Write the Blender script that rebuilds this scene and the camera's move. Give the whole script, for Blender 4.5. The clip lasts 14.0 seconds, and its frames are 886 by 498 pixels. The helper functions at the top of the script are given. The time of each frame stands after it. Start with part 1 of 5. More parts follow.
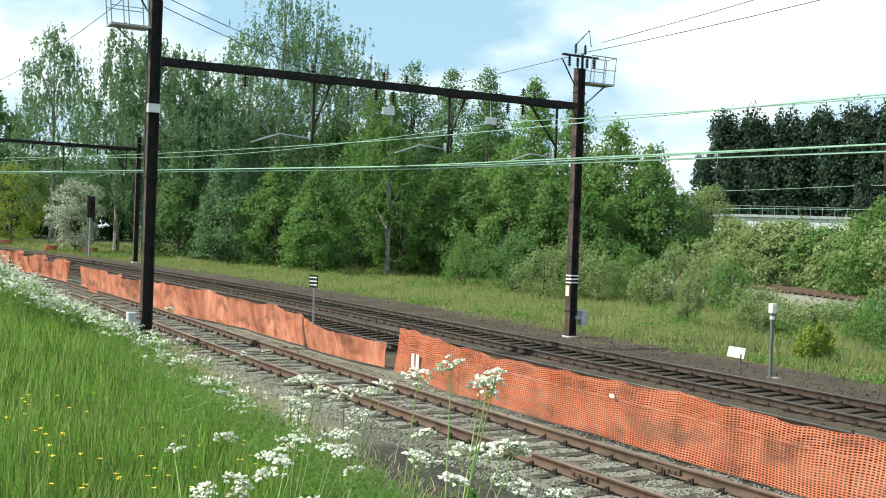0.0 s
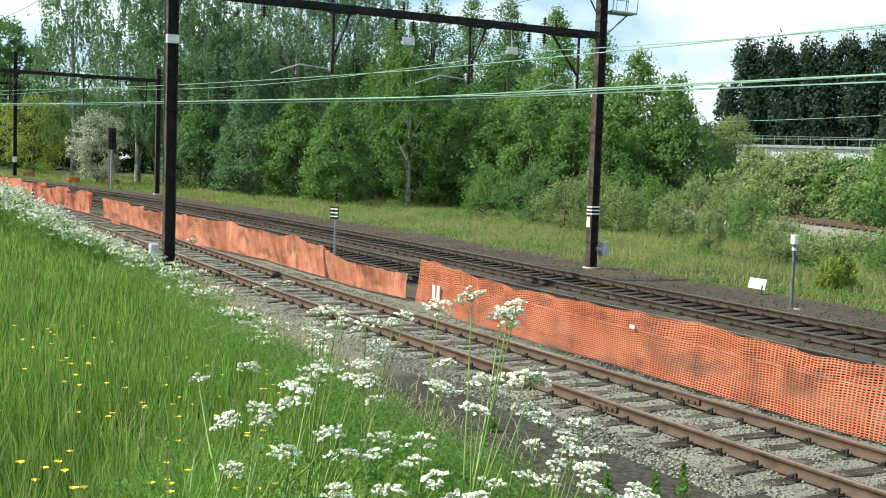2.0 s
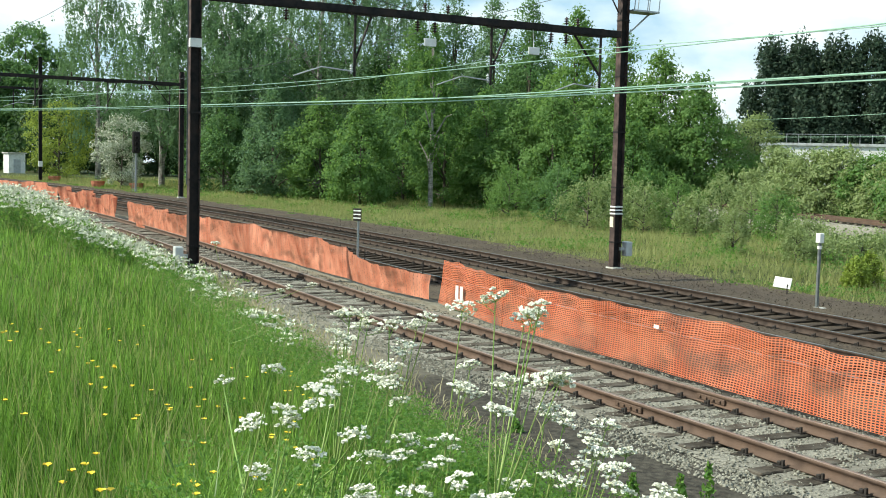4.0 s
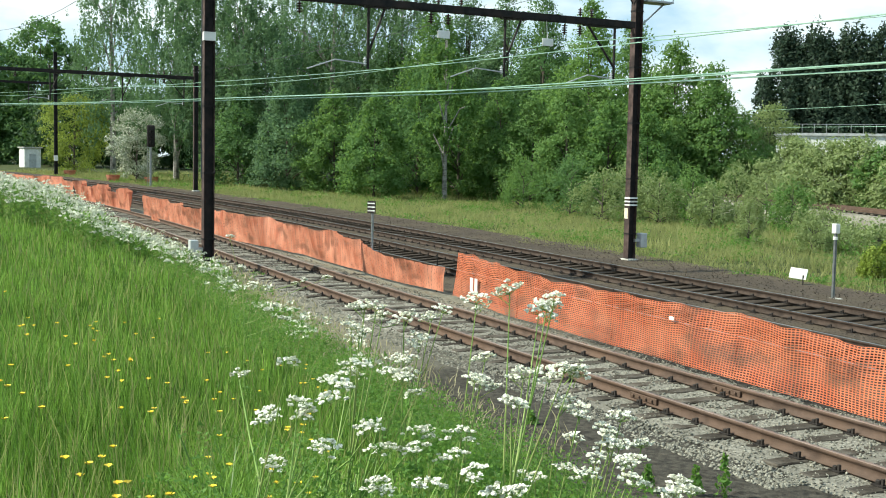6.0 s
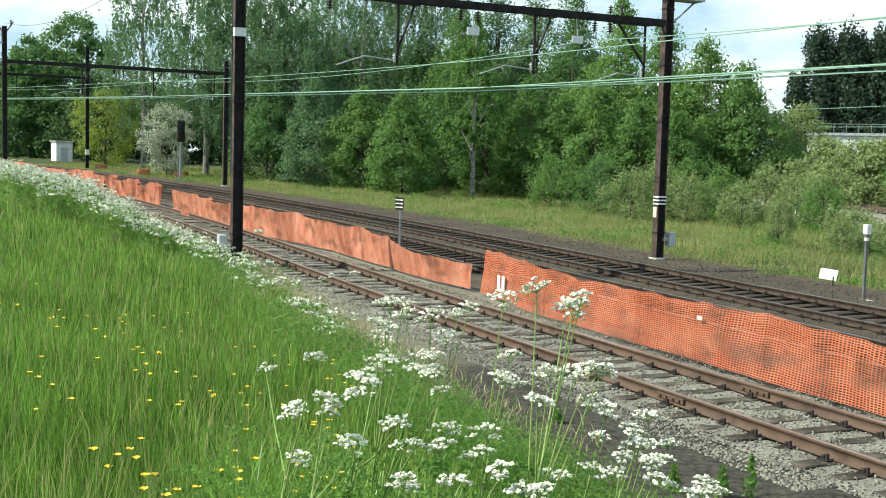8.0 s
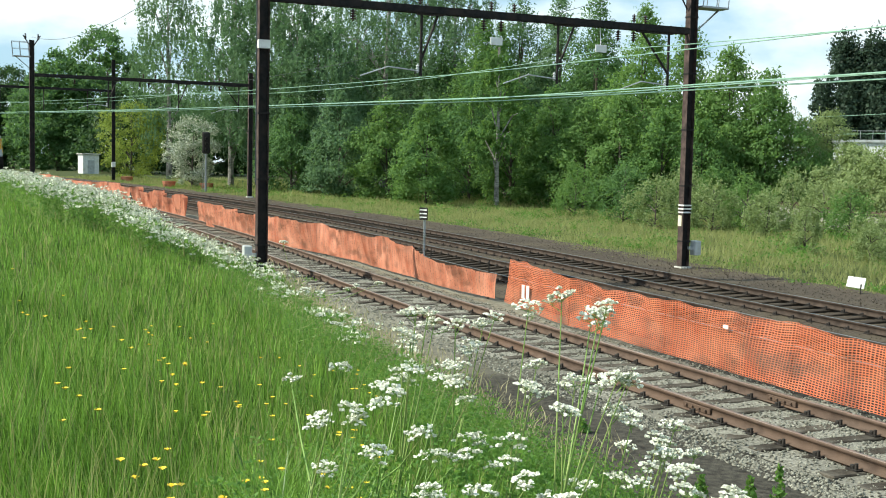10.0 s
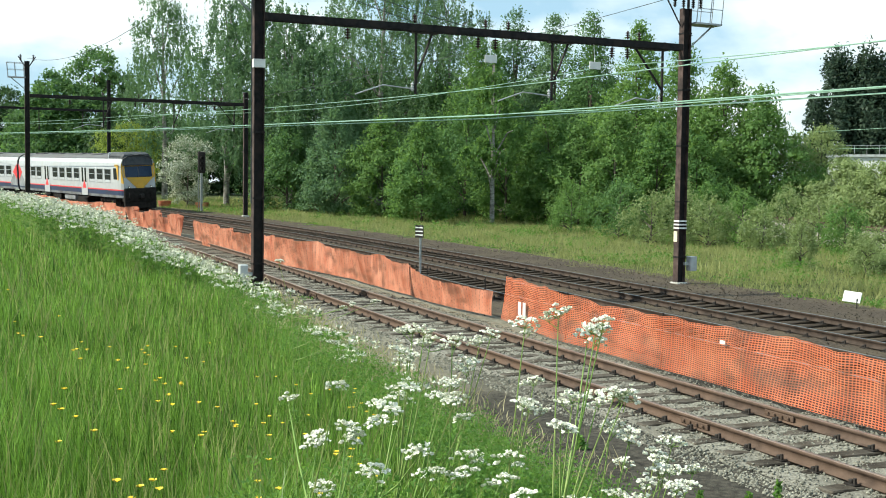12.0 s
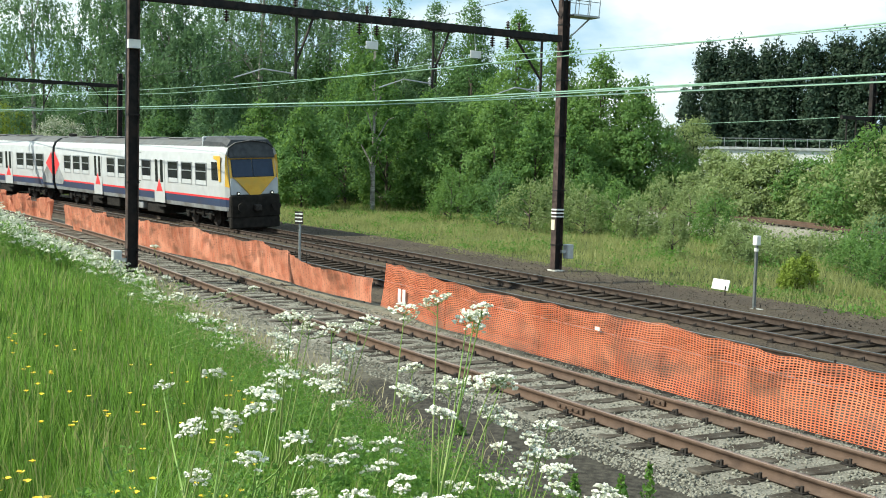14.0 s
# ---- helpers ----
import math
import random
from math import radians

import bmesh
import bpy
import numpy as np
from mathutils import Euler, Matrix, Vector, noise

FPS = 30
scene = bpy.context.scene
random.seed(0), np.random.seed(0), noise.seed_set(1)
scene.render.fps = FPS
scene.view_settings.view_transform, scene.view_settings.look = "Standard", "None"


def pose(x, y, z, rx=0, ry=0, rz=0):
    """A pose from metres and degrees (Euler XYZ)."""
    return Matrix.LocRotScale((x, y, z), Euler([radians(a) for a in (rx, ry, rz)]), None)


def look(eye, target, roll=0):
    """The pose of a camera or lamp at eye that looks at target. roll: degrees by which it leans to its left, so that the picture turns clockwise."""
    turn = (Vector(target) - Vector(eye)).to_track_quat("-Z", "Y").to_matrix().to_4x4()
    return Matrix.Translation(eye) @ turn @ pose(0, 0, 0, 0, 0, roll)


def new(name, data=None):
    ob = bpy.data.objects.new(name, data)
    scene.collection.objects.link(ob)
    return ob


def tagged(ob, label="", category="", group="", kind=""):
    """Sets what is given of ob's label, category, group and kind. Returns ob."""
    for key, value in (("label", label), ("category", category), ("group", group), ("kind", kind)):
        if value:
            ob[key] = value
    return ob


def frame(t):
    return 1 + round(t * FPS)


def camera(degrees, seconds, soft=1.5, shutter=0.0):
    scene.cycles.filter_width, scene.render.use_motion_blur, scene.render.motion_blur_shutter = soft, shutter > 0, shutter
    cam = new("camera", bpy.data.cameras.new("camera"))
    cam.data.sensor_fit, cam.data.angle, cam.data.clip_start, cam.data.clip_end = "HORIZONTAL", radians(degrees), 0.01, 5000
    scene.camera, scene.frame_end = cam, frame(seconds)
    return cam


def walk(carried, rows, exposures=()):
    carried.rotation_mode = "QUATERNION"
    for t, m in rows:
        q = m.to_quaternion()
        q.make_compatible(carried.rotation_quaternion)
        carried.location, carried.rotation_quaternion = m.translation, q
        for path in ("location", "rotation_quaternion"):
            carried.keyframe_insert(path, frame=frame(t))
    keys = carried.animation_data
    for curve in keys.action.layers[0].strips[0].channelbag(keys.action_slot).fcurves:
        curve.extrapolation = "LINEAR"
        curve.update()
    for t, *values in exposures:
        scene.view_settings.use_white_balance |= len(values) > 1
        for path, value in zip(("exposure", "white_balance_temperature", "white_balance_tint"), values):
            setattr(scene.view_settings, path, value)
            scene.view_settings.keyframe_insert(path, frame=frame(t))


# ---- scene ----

# ---------------- camera ----------------
cam = camera(43.0, 14.0, soft=1.0)
EYE = (0.0, 0.0, 3.23)
TURNS = [
    (0.0, 89.44, -2.03, 60.80), (0.5, 85.91, -2.73, 63.01), (1.0, 85.76, -2.50, 62.72),
    (1.5, 85.74, -2.02, 62.51), (2.0, 85.91, -1.93, 61.85), (2.5, 86.35, -1.48, 62.31),
    (3.0, 86.34, -1.45, 62.74), (3.5, 86.21, -1.69, 62.37), (4.0, 85.93, -1.46, 62.99),
    (6.5, 85.52, -1.14, 63.72), (7.0, 85.53, -1.20, 63.85), (7.5, 85.40, -1.50, 64.38),
    (8.0, 85.33, -1.62, 65.14), (8.5, 85.39, -1.45, 65.62), (9.0, 85.34, -1.40, 65.81),
]
TURNS += [
    (11.5, 86.61, -1.02, 67.05), (12.0, 86.70, -0.81, 66.12), (12.5, 86.45, -1.25, 65.28),
    (13.0, 86.55, -1.32, 64.71), (13.5, 86.32, -1.36, 63.28), (14.0, 86.16, -1.53, 60.05),
]
walk(cam, [(t, pose(*EYE, rx, ry, rz)) for t, rx, ry, rz in TURNS], exposures=[(0.0, 0.64, 6500, 1.0), (14.0, 0.64, 6500, 1.0)])

# ---------------- sky and sun ----------------
SUN_DIR = Vector((0.34, 0.78, -0.74)).normalized()      # the way the light travels
sun_data = bpy.data.lights.new("sun", "SUN")
sun_data.energy, sun_data.angle, sun_data.color = 5.0, radians(0.6), (1.0, 0.955, 0.85)
sun = new("sun", sun_data)
sun.matrix_world = look((0, 0, 60), Vector((0, 0, 60)) + SUN_DIR)

world = bpy.data.worlds.new("sky")
scene.world = world
world.use_nodes = True
wt = world.node_tree
for n in list(wt.nodes):
    wt.nodes.remove(n)
w_out = wt.nodes.new("ShaderNodeOutputWorld")
w_bg = wt.nodes.new("ShaderNodeBackground")
w_sky = wt.nodes.new("ShaderNodeTexSky")
w_sky.sky_type, w_sky.sun_disc = "NISHITA", False
w_sky.sun_elevation = math.asin(-SUN_DIR.z)
w_sky.sun_rotation = math.atan2(-SUN_DIR.x, -SUN_DIR.y)
w_sky.air_density, w_sky.dust_density, w_sky.ozone_density = 1.0, 1.5, 1.0
w_geo = wt.nodes.new("ShaderNodeTexCoord")
w_map = wt.nodes.new("ShaderNodeMapping")
w_map.inputs["Scale"].default_value = (1.0, 1.0, 2.2)
w_map.inputs["Location"].default_value = (3.1, 0.4, 0.2)
w_noise = wt.nodes.new("ShaderNodeTexNoise")
w_noise.inputs["Scale"].default_value, w_noise.inputs["Detail"].default_value = 3.2, 7.0
w_noise.inputs["Roughness"].default_value = 0.52
w_ramp = wt.nodes.new("ShaderNodeValToRGB")
w_ramp.color_ramp.elements[0].position, w_ramp.color_ramp.elements[1].position = 0.47, 0.60
w_haze = wt.nodes.new("ShaderNodeMix")
w_haze.data_type = "RGBA"
w_haze.inputs["Factor"].default_value = 0.75
w_haze.inputs["B"].default_value = (4.0, 6.0, 7.9, 1)
w_mix = wt.nodes.new("ShaderNodeMix")
w_mix.data_type = "RGBA"
w_mix.inputs["B"].default_value = (8.6, 9.1, 9.5, 1)
wt.links.new(w_geo.outputs["Generated"], w_map.inputs["Vector"])
wt.links.new(w_map.outputs["Vector"], w_noise.inputs["Vector"])
wt.links.new(w_noise.outputs["Fac"], w_ramp.inputs["Fac"])
wt.links.new(w_ramp.outputs["Color"], w_mix.inputs["Factor"])
wt.links.new(w_sky.outputs["Color"], w_haze.inputs["A"])
wt.links.new(w_haze.outputs["Result"], w_mix.inputs["A"])
wt.links.new(w_mix.outputs["Result"], w_bg.inputs["Color"])
w_bg.inputs["Strength"].default_value = 0.088
wt.links.new(w_bg.outputs["Background"], w_out.inputs["Surface"])


# ---------------- materials ----------------
def ramp_color(nt, fac, c0, c1, p0=0.3, p1=0.7):
    r = nt.nodes.new("ShaderNodeValToRGB")
    r.color_ramp.elements[0].position, r.color_ramp.elements[1].position = p0, p1
    r.color_ramp.elements[0].color, r.color_ramp.elements[1].color = (*c0, 1), (*c1, 1)
    nt.links.new(fac, r.inputs["Fac"])
    return r.outputs["Color"]


def noise_fac(nt, scale, detail=4.0, stretch=(1, 1, 1)):
    tc = nt.nodes.new("ShaderNodeTexCoord")
    mp = nt.nodes.new("ShaderNodeMapping")
    mp.inputs["Scale"].default_value = stretch
    no = nt.nodes.new("ShaderNodeTexNoise")
    no.inputs["Scale"].default_value, no.inputs["Detail"].default_value = scale, detail
    nt.links.new(tc.outputs["Object"], mp.inputs["Vector"])
    nt.links.new(mp.outputs["Vector"], no.inputs["Vector"])
    return no.outputs["Fac"]


def blend(nt, a, b, fac, mode="MIX"):
    m = nt.nodes.new("ShaderNodeMix")
    m.data_type, m.blend_type = "RGBA", mode
    for sock, v in ((m.inputs["A"], a), (m.inputs["B"], b)):
        if isinstance(v, tuple):
            sock.default_value = (*v, 1)
        else:
            nt.links.new(v, sock)
    if isinstance(fac, float):
        m.inputs["Factor"].default_value = fac
    else:
        nt.links.new(fac, m.inputs["Factor"])
    return m.outputs["Result"]


def material(name, c0, c1, scale=8.0, rough=0.7, metal=0.0, bump=0.0, fine=60.0, stain=None, stain_scale=1.3,
             stretch=(1, 1, 1), piece=0.0, island=0.0):
    """Two colours at one scale, a stain at a larger one, fine relief; piece, island: brightness spread by object or island."""
    m = bpy.data.materials.new(name)
    m.use_nodes = True
    nt = m.node_tree
    bsdf = nt.nodes["Principled BSDF"]
    bsdf.inputs["Roughness"].default_value, bsdf.inputs["Metallic"].default_value = rough, metal
    bsdf.inputs["Specular IOR Level"].default_value = 0.5 if rough < 0.6 else 0.15
    col = ramp_color(nt, noise_fac(nt, scale, 5.0, stretch), c0, c1)
    if stain:
        f = ramp_color(nt, noise_fac(nt, stain_scale, 3.0), (0, 0, 0), (1, 1, 1), 0.45, 0.7)
        col = blend(nt, col, stain, f)
    for amount, node, sock in ((piece, "ShaderNodeObjectInfo", "Random"), (island, "ShaderNodeNewGeometry", "Random Per Island")):
        if amount:
            src = nt.nodes.new(node)
            lo, hi = 1 - amount, 1 + amount
            col = blend(nt, col, ramp_color(nt, src.outputs[sock], (lo, lo, lo), (min(hi, 1.0),) * 3, 0.0, 1.0), 1.0, "MULTIPLY")
    nt.links.new(col, bsdf.inputs["Base Color"])
    if bump:
        b = nt.nodes.new("ShaderNodeBump")
        b.inputs["Strength"].default_value, b.inputs["Distance"].default_value = bump, 0.02
        nt.links.new(noise_fac(nt, fine, 4.0), b.inputs["Height"])
        nt.links.new(b.outputs["Normal"], bsdf.inputs["Normal"])
    return m


def leaf_material(name, dark, light, through_col, amount=0.4, rough=0.5, patch=0.35, whole=False, gloss=0.12):
    """Thin leaf: a diffuse and gloss face with light let through, each leaf a little different."""
    m = bpy.data.materials.new(name)
    m.use_nodes = True
    nt = m.node_tree
    bsdf = nt.nodes["Principled BSDF"]
    geo = nt.nodes.new("ShaderNodeNewGeometry")
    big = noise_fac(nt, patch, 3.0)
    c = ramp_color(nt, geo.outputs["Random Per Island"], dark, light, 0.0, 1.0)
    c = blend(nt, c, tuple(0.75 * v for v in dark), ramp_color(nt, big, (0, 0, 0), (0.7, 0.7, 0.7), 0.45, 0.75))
    if whole:
        who = nt.nodes.new("ShaderNodeObjectInfo")
        c = blend(nt, c, ramp_color(nt, who.outputs["Random"], (0.62, 0.72, 0.74), (1.0, 1.0, 1.0), 0.0, 1.0), 1.0, "MULTIPLY")
    nt.links.new(c, bsdf.inputs["Base Color"])
    bsdf.inputs["Roughness"].default_value = rough
    bsdf.inputs["Specular IOR Level"].default_value = gloss
    tr = nt.nodes.new("ShaderNodeBsdfTranslucent")
    tr.inputs["Color"].default_value = (*through_col, 1)
    mx = nt.nodes.new("ShaderNodeMixShader")
    mx.inputs["Fac"].default_value = amount
    nt.links.new(bsdf.outputs["BSDF"], mx.inputs[1])
    nt.links.new(tr.outputs["BSDF"], mx.inputs[2])
    nt.links.new(mx.outputs["Shader"], nt.nodes["Material Output"].inputs["Surface"])
    return m


def glow_material(name, colour, strength):
    m = bpy.data.materials.new(name)
    m.use_nodes = True
    b = m.node_tree.nodes["Principled BSDF"]
    b.inputs["Base Color"].default_value = (*colour, 1)
    b.inputs["Emission Color"].default_value = (*colour, 1)
    b.inputs["Emission Strength"].default_value = strength
    return m


M = {}
M["soil"] = material("soil", (0.035, 0.045, 0.015), (0.07, 0.075, 0.03), 3.0, 0.95, bump=0.6, fine=25, stain=(0.05, 0.075, 0.02))
M["ballast_grey"] = material("ballast_grey", (0.085, 0.080, 0.066), (0.33, 0.31, 0.26), 26.0, 0.9, bump=1.0, fine=30, stain=(0.13, 0.12, 0.10), stain_scale=0.5)
M["ballast_dark"] = material("ballast_dark", (0.018, 0.014, 0.011), (0.110, 0.086, 0.065), 16.0, 0.9, bump=1.0, fine=28, stain=(0.090, 0.072, 0.050), stain_scale=0.55)
M["cinder"] = material("cinder", (0.070, 0.064, 0.048), (0.195, 0.180, 0.138), 14.0, 0.95, bump=1.0, fine=40, stain=(0.042, 0.037, 0.030), stain_scale=0.33)


def cinder_tip(m):
    """Old dark cinder tipped on the dusty path at one end, with a ragged border."""
    nt = m.node_tree
    bsdf = nt.nodes["Principled BSDF"]
    pale = bsdf.inputs["Base Color"].links[0].from_socket
    tc = nt.nodes.new("ShaderNodeTexCoord")
    sep = nt.nodes.new("ShaderNodeSeparateXYZ")
    nt.links.new(tc.outputs["Object"], sep.inputs["Vector"])
    add = nt.nodes.new("ShaderNodeMath")
    add.operation = "MULTIPLY_ADD"
    nt.links.new(noise_fac(nt, 0.55, 6.0), add.inputs[0])
    add.inputs[1].default_value = 12.0
    nt.links.new(sep.outputs["X"], add.inputs[2])
    rng = nt.nodes.new("ShaderNodeMapRange")
    rng.inputs["From Min"].default_value, rng.inputs["From Max"].default_value = -15.0, -10.0
    nt.links.new(add.outputs["Value"], rng.inputs["Value"])
    dark = ramp_color(nt, noise_fac(nt, 11.0, 6.0), (0.020, 0.018, 0.015), (0.080, 0.072, 0.058))
    light = ramp_color(nt, noise_fac(nt, 9.0, 6.0), (0.150, 0.135, 0.100), (0.330, 0.305, 0.235))
    nt.links.new(blend(nt, blend(nt, pale, light, 0.55), dark, rng.outputs["Result"]), bsdf.inputs["Base Color"])


cinder_tip(M["cinder"])
M["stone_grey"] = material("stone_grey", (0.125, 0.120, 0.098), (0.38, 0.365, 0.305), 30.0, 0.85, island=0.55)
M["stone_dark"] = material("stone_dark", (0.030, 0.024, 0.018), (0.150, 0.122, 0.095), 30.0, 0.85, island=0.7)
M["sleeper_old"] = material("sleeper_old", (0.035, 0.028, 0.022), (0.11, 0.09, 0.07), 6.0, 0.9, bump=0.7, fine=30, stretch=(6, 1, 6), piece=0.5, stain=(0.17, 0.15, 0.125), stain_scale=2.5)
M["sleeper_main"] = material("sleeper_main", (0.030, 0.022, 0.016), (0.085, 0.064, 0.048), 6.0, 0.85, bump=0.6, fine=30, stretch=(6, 1, 6), piece=0.4)
M["rail_rust"] = material("rail_rust", (0.060, 0.040, 0.031), (0.115, 0.078, 0.060), 5.0, 0.75, bump=0.4, fine=80, stain=(0.11, 0.07, 0.05), stain_scale=0.9)
M["rail_rust_top"] = material("rail_rust_top", (0.15, 0.095, 0.075), (0.24, 0.165, 0.13), 9.0, 0.5, metal=0.3, stain=(0.30, 0.23, 0.19), stain_scale=0.5)
M["rail_main"] = material("rail_main", (0.028, 0.02, 0.016), (0.07, 0.05, 0.04), 5.0, 0.75, bump=0.3, fine=80)
M["rail_shine"] = material("rail_shine", (0.16, 0.16, 0.165), (0.26, 0.26, 0.27), 4.0, 0.3, metal=0.9)
M["iron_dark"] = material("iron_dark", (0.02, 0.018, 0.017), (0.05, 0.042, 0.038), 10.0, 0.6, metal=0.2, bump=0.3)
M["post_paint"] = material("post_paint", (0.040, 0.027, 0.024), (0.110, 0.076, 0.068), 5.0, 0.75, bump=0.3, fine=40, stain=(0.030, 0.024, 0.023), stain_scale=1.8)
# beam colour, also put on post webs as painted shade
M["beam_paint_web_shade"] = material("beam_paint_web_shade", (0.010, 0.010, 0.011), (0.026, 0.023, 0.023), 6.0, 0.7, bump=0.2, stain=(0.034, 0.026, 0.023), stain_scale=2.0)
M["concrete"] = material("concrete", (0.36, 0.35, 0.32), (0.55, 0.53, 0.49), 7.0, 0.9, bump=0.5, stain=(0.26, 0.25, 0.22))
M["white_paint"] = material("white_paint", (0.66, 0.66, 0.64), (0.8, 0.8, 0.78), 6.0, 0.5, stain=(0.55, 0.54, 0.5), stain_scale=3.0)
M["grey_paint"] = material("grey_paint", (0.38, 0.40, 0.41), (0.52, 0.54, 0.55), 6.0, 0.5, stain=(0.3, 0.3, 0.29), stain_scale=3.0)
M["galvanised"] = material("galvanised", (0.28, 0.29, 0.30), (0.42, 0.43, 0.44), 12.0, 0.45, metal=0.6)
M["ceramic"] = material("ceramic", (0.035, 0.02, 0.016), (0.06, 0.035, 0.028), 10.0, 0.25)
M["wire"] = material("wire", (0.20, 0.36, 0.26), (0.34, 0.50, 0.38), 3.0, 0.5, metal=0.3)
M["wire_dark"] = material("wire_dark", (0.05, 0.06, 0.06), (0.10, 0.11, 0.11), 3.0, 0.6, metal=0.3)
M["bark"] = material("bark", (0.06, 0.05, 0.04), (0.13, 0.11, 0.09), 4.0, 0.9, bump=0.8, stretch=(3, 3, 0.6))
M["birch_bark"] = material("birch_bark", (0.17, 0.16, 0.14), (0.40, 0.38, 0.35), 3.0, 0.8, bump=0.4, stretch=(1, 1, 5), stain=(0.07, 0.06, 0.05), stain_scale=2.4)
M["straw"] = leaf_material("straw", (0.26, 0.23, 0.13), (0.52, 0.48, 0.30), (0.45, 0.42, 0.25), 0.3, 0.7, 1.2)
M["stem"] = material("stem", (0.12, 0.22, 0.05), (0.26, 0.36, 0.11), 9.0, 0.6, stain=(0.30, 0.30, 0.12), stain_scale=3.0)
M["floret"] = material("floret", (0.74, 0.73, 0.60), (0.86, 0.85, 0.75), 40.0, 0.7, island=0.12)
M["floret_cream"] = material("floret_cream", (0.60, 0.62, 0.46), (0.80, 0.80, 0.68), 30.0, 0.7, island=0.25)
M["buttercup"] = material("buttercup", (0.80, 0.52, 0.02), (0.85, 0.62, 0.04), 20.0, 0.35)
# near-black end of the blade colours paints in the shade between tufts
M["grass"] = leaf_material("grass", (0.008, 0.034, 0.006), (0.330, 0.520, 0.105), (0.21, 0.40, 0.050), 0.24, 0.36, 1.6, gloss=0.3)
M["grass_far"] = leaf_material("grass_far", (0.16, 0.19, 0.061), (0.361, 0.36, 0.158), (0.361, 0.39, 0.143), 0.4, 0.6)
M["herb"] = leaf_material("herb", (0.055, 0.130, 0.028), (0.150, 0.270, 0.065), (0.20, 0.36, 0.06), 0.4, 0.55)
M["leaf_birch"] = leaf_material("leaf_birch", (0.098, 0.158, 0.082), (0.172, 0.263, 0.133), (0.205, 0.347, 0.133), 0.34, 0.65, whole=True)
M["leaf_mid"] = leaf_material("leaf_mid", (0.07, 0.134, 0.051), (0.14, 0.236, 0.09), (0.177, 0.326, 0.082), 0.34, 0.62, whole=True)
M["leaf_fresh"] = leaf_material("leaf_fresh", (0.093, 0.168, 0.051), (0.167, 0.268, 0.087), (0.223, 0.378, 0.082), 0.38, 0.62, whole=True)
# poplar leaves darkened in colour for the row's backlit look
M["leaf_poplar"] = leaf_material("leaf_poplar", (0.03, 0.052, 0.034), (0.062, 0.092, 0.056), (0.08, 0.12, 0.06), 0.25, 0.5, whole=True)
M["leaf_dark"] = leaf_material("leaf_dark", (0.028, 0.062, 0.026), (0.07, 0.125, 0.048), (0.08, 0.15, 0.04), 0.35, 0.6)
M["leaf_pale"] = leaf_material("leaf_pale", (0.155, 0.205, 0.082), (0.279, 0.33, 0.155), (0.31, 0.4, 0.135), 0.38, 0.62)
M["leaf_yellow"] = leaf_material("leaf_yellow", (0.15, 0.21, 0.035), (0.27, 0.34, 0.075), (0.33, 0.41, 0.07), 0.38, 0.5)
M["blossom"] = leaf_material("blossom", (0.13, 0.19, 0.08), (0.86, 0.86, 0.76), (0.3, 0.34, 0.2), 0.3, 0.7)


# ---------------- mesh helpers ----------------
def arrays_mesh(name, verts, faces, mats):
    """A mesh from numpy arrays: verts (n, 3), faces (m, k)."""
    me = bpy.data.meshes.new(name)
    verts, faces = np.asarray(verts, np.float32), np.asarray(faces, np.int32)
    m, k = faces.shape
    me.vertices.add(len(verts))
    me.vertices.foreach_set("co", verts.ravel())
    me.loops.add(m * k)
    me.loops.foreach_set("vertex_index", faces.ravel())
    me.polygons.add(m)
    me.polygons.foreach_set("loop_start", np.arange(0, m * k, k, dtype=np.int32))
    for mat in mats:
        me.materials.append(mat)
    me.update(calc_edges=True)
    return me


def finish(name, bm, mat, smooth=False):
    me = bpy.data.meshes.new(name)
    bmesh.ops.recalc_face_normals(bm, faces=bm.faces)
    bm.to_mesh(me)
    bm.free()
    for m in (mat if isinstance(mat, (list, tuple)) else [mat]):
        me.materials.append(m)
    if smooth:
        me.polygons.foreach_set("use_smooth", [True] * len(me.polygons))
    return me


def part(name, bm, mat, parent, label="", smooth=False):
    ob = new(name, finish(name, bm, mat, smooth) if isinstance(bm, bmesh.types.BMesh) else bm)
    ob.parent = parent
    if label:
        ob["label"] = label
    return ob


def thing(name, m, label, category, group="", kind=""):
    """An Empty at the base of a thing made of parts."""
    ob = new(name)
    ob.empty_display_size = 0.2
    ob.matrix_world = m
    return tagged(ob, label, category, group, kind)


def box(bm, cx, cy, cz, sx, sy, sz, bevel=0.0, m=None, index=0):
    r = bmesh.ops.create_cube(bm, size=1.0)
    bmesh.ops.scale(bm, vec=(sx, sy, sz), verts=r["verts"])
    bmesh.ops.translate(bm, vec=(cx, cy, cz), verts=r["verts"])
    if bevel:
        es = list({e for v in r["verts"] for e in v.link_edges})
        out = bmesh.ops.bevel(bm, geom=es, offset=bevel, segments=1, affect="EDGES")
        vs = list({v for f in out["faces"] for v in f.verts} | {v for v in r["verts"] if v.is_valid})
    else:
        vs = r["verts"]
    if m is not None:
        bmesh.ops.transform(bm, matrix=m, verts=vs)
    if index:
        for f in {f for v in vs for f in v.link_faces}:
            f.material_index = index
    return vs


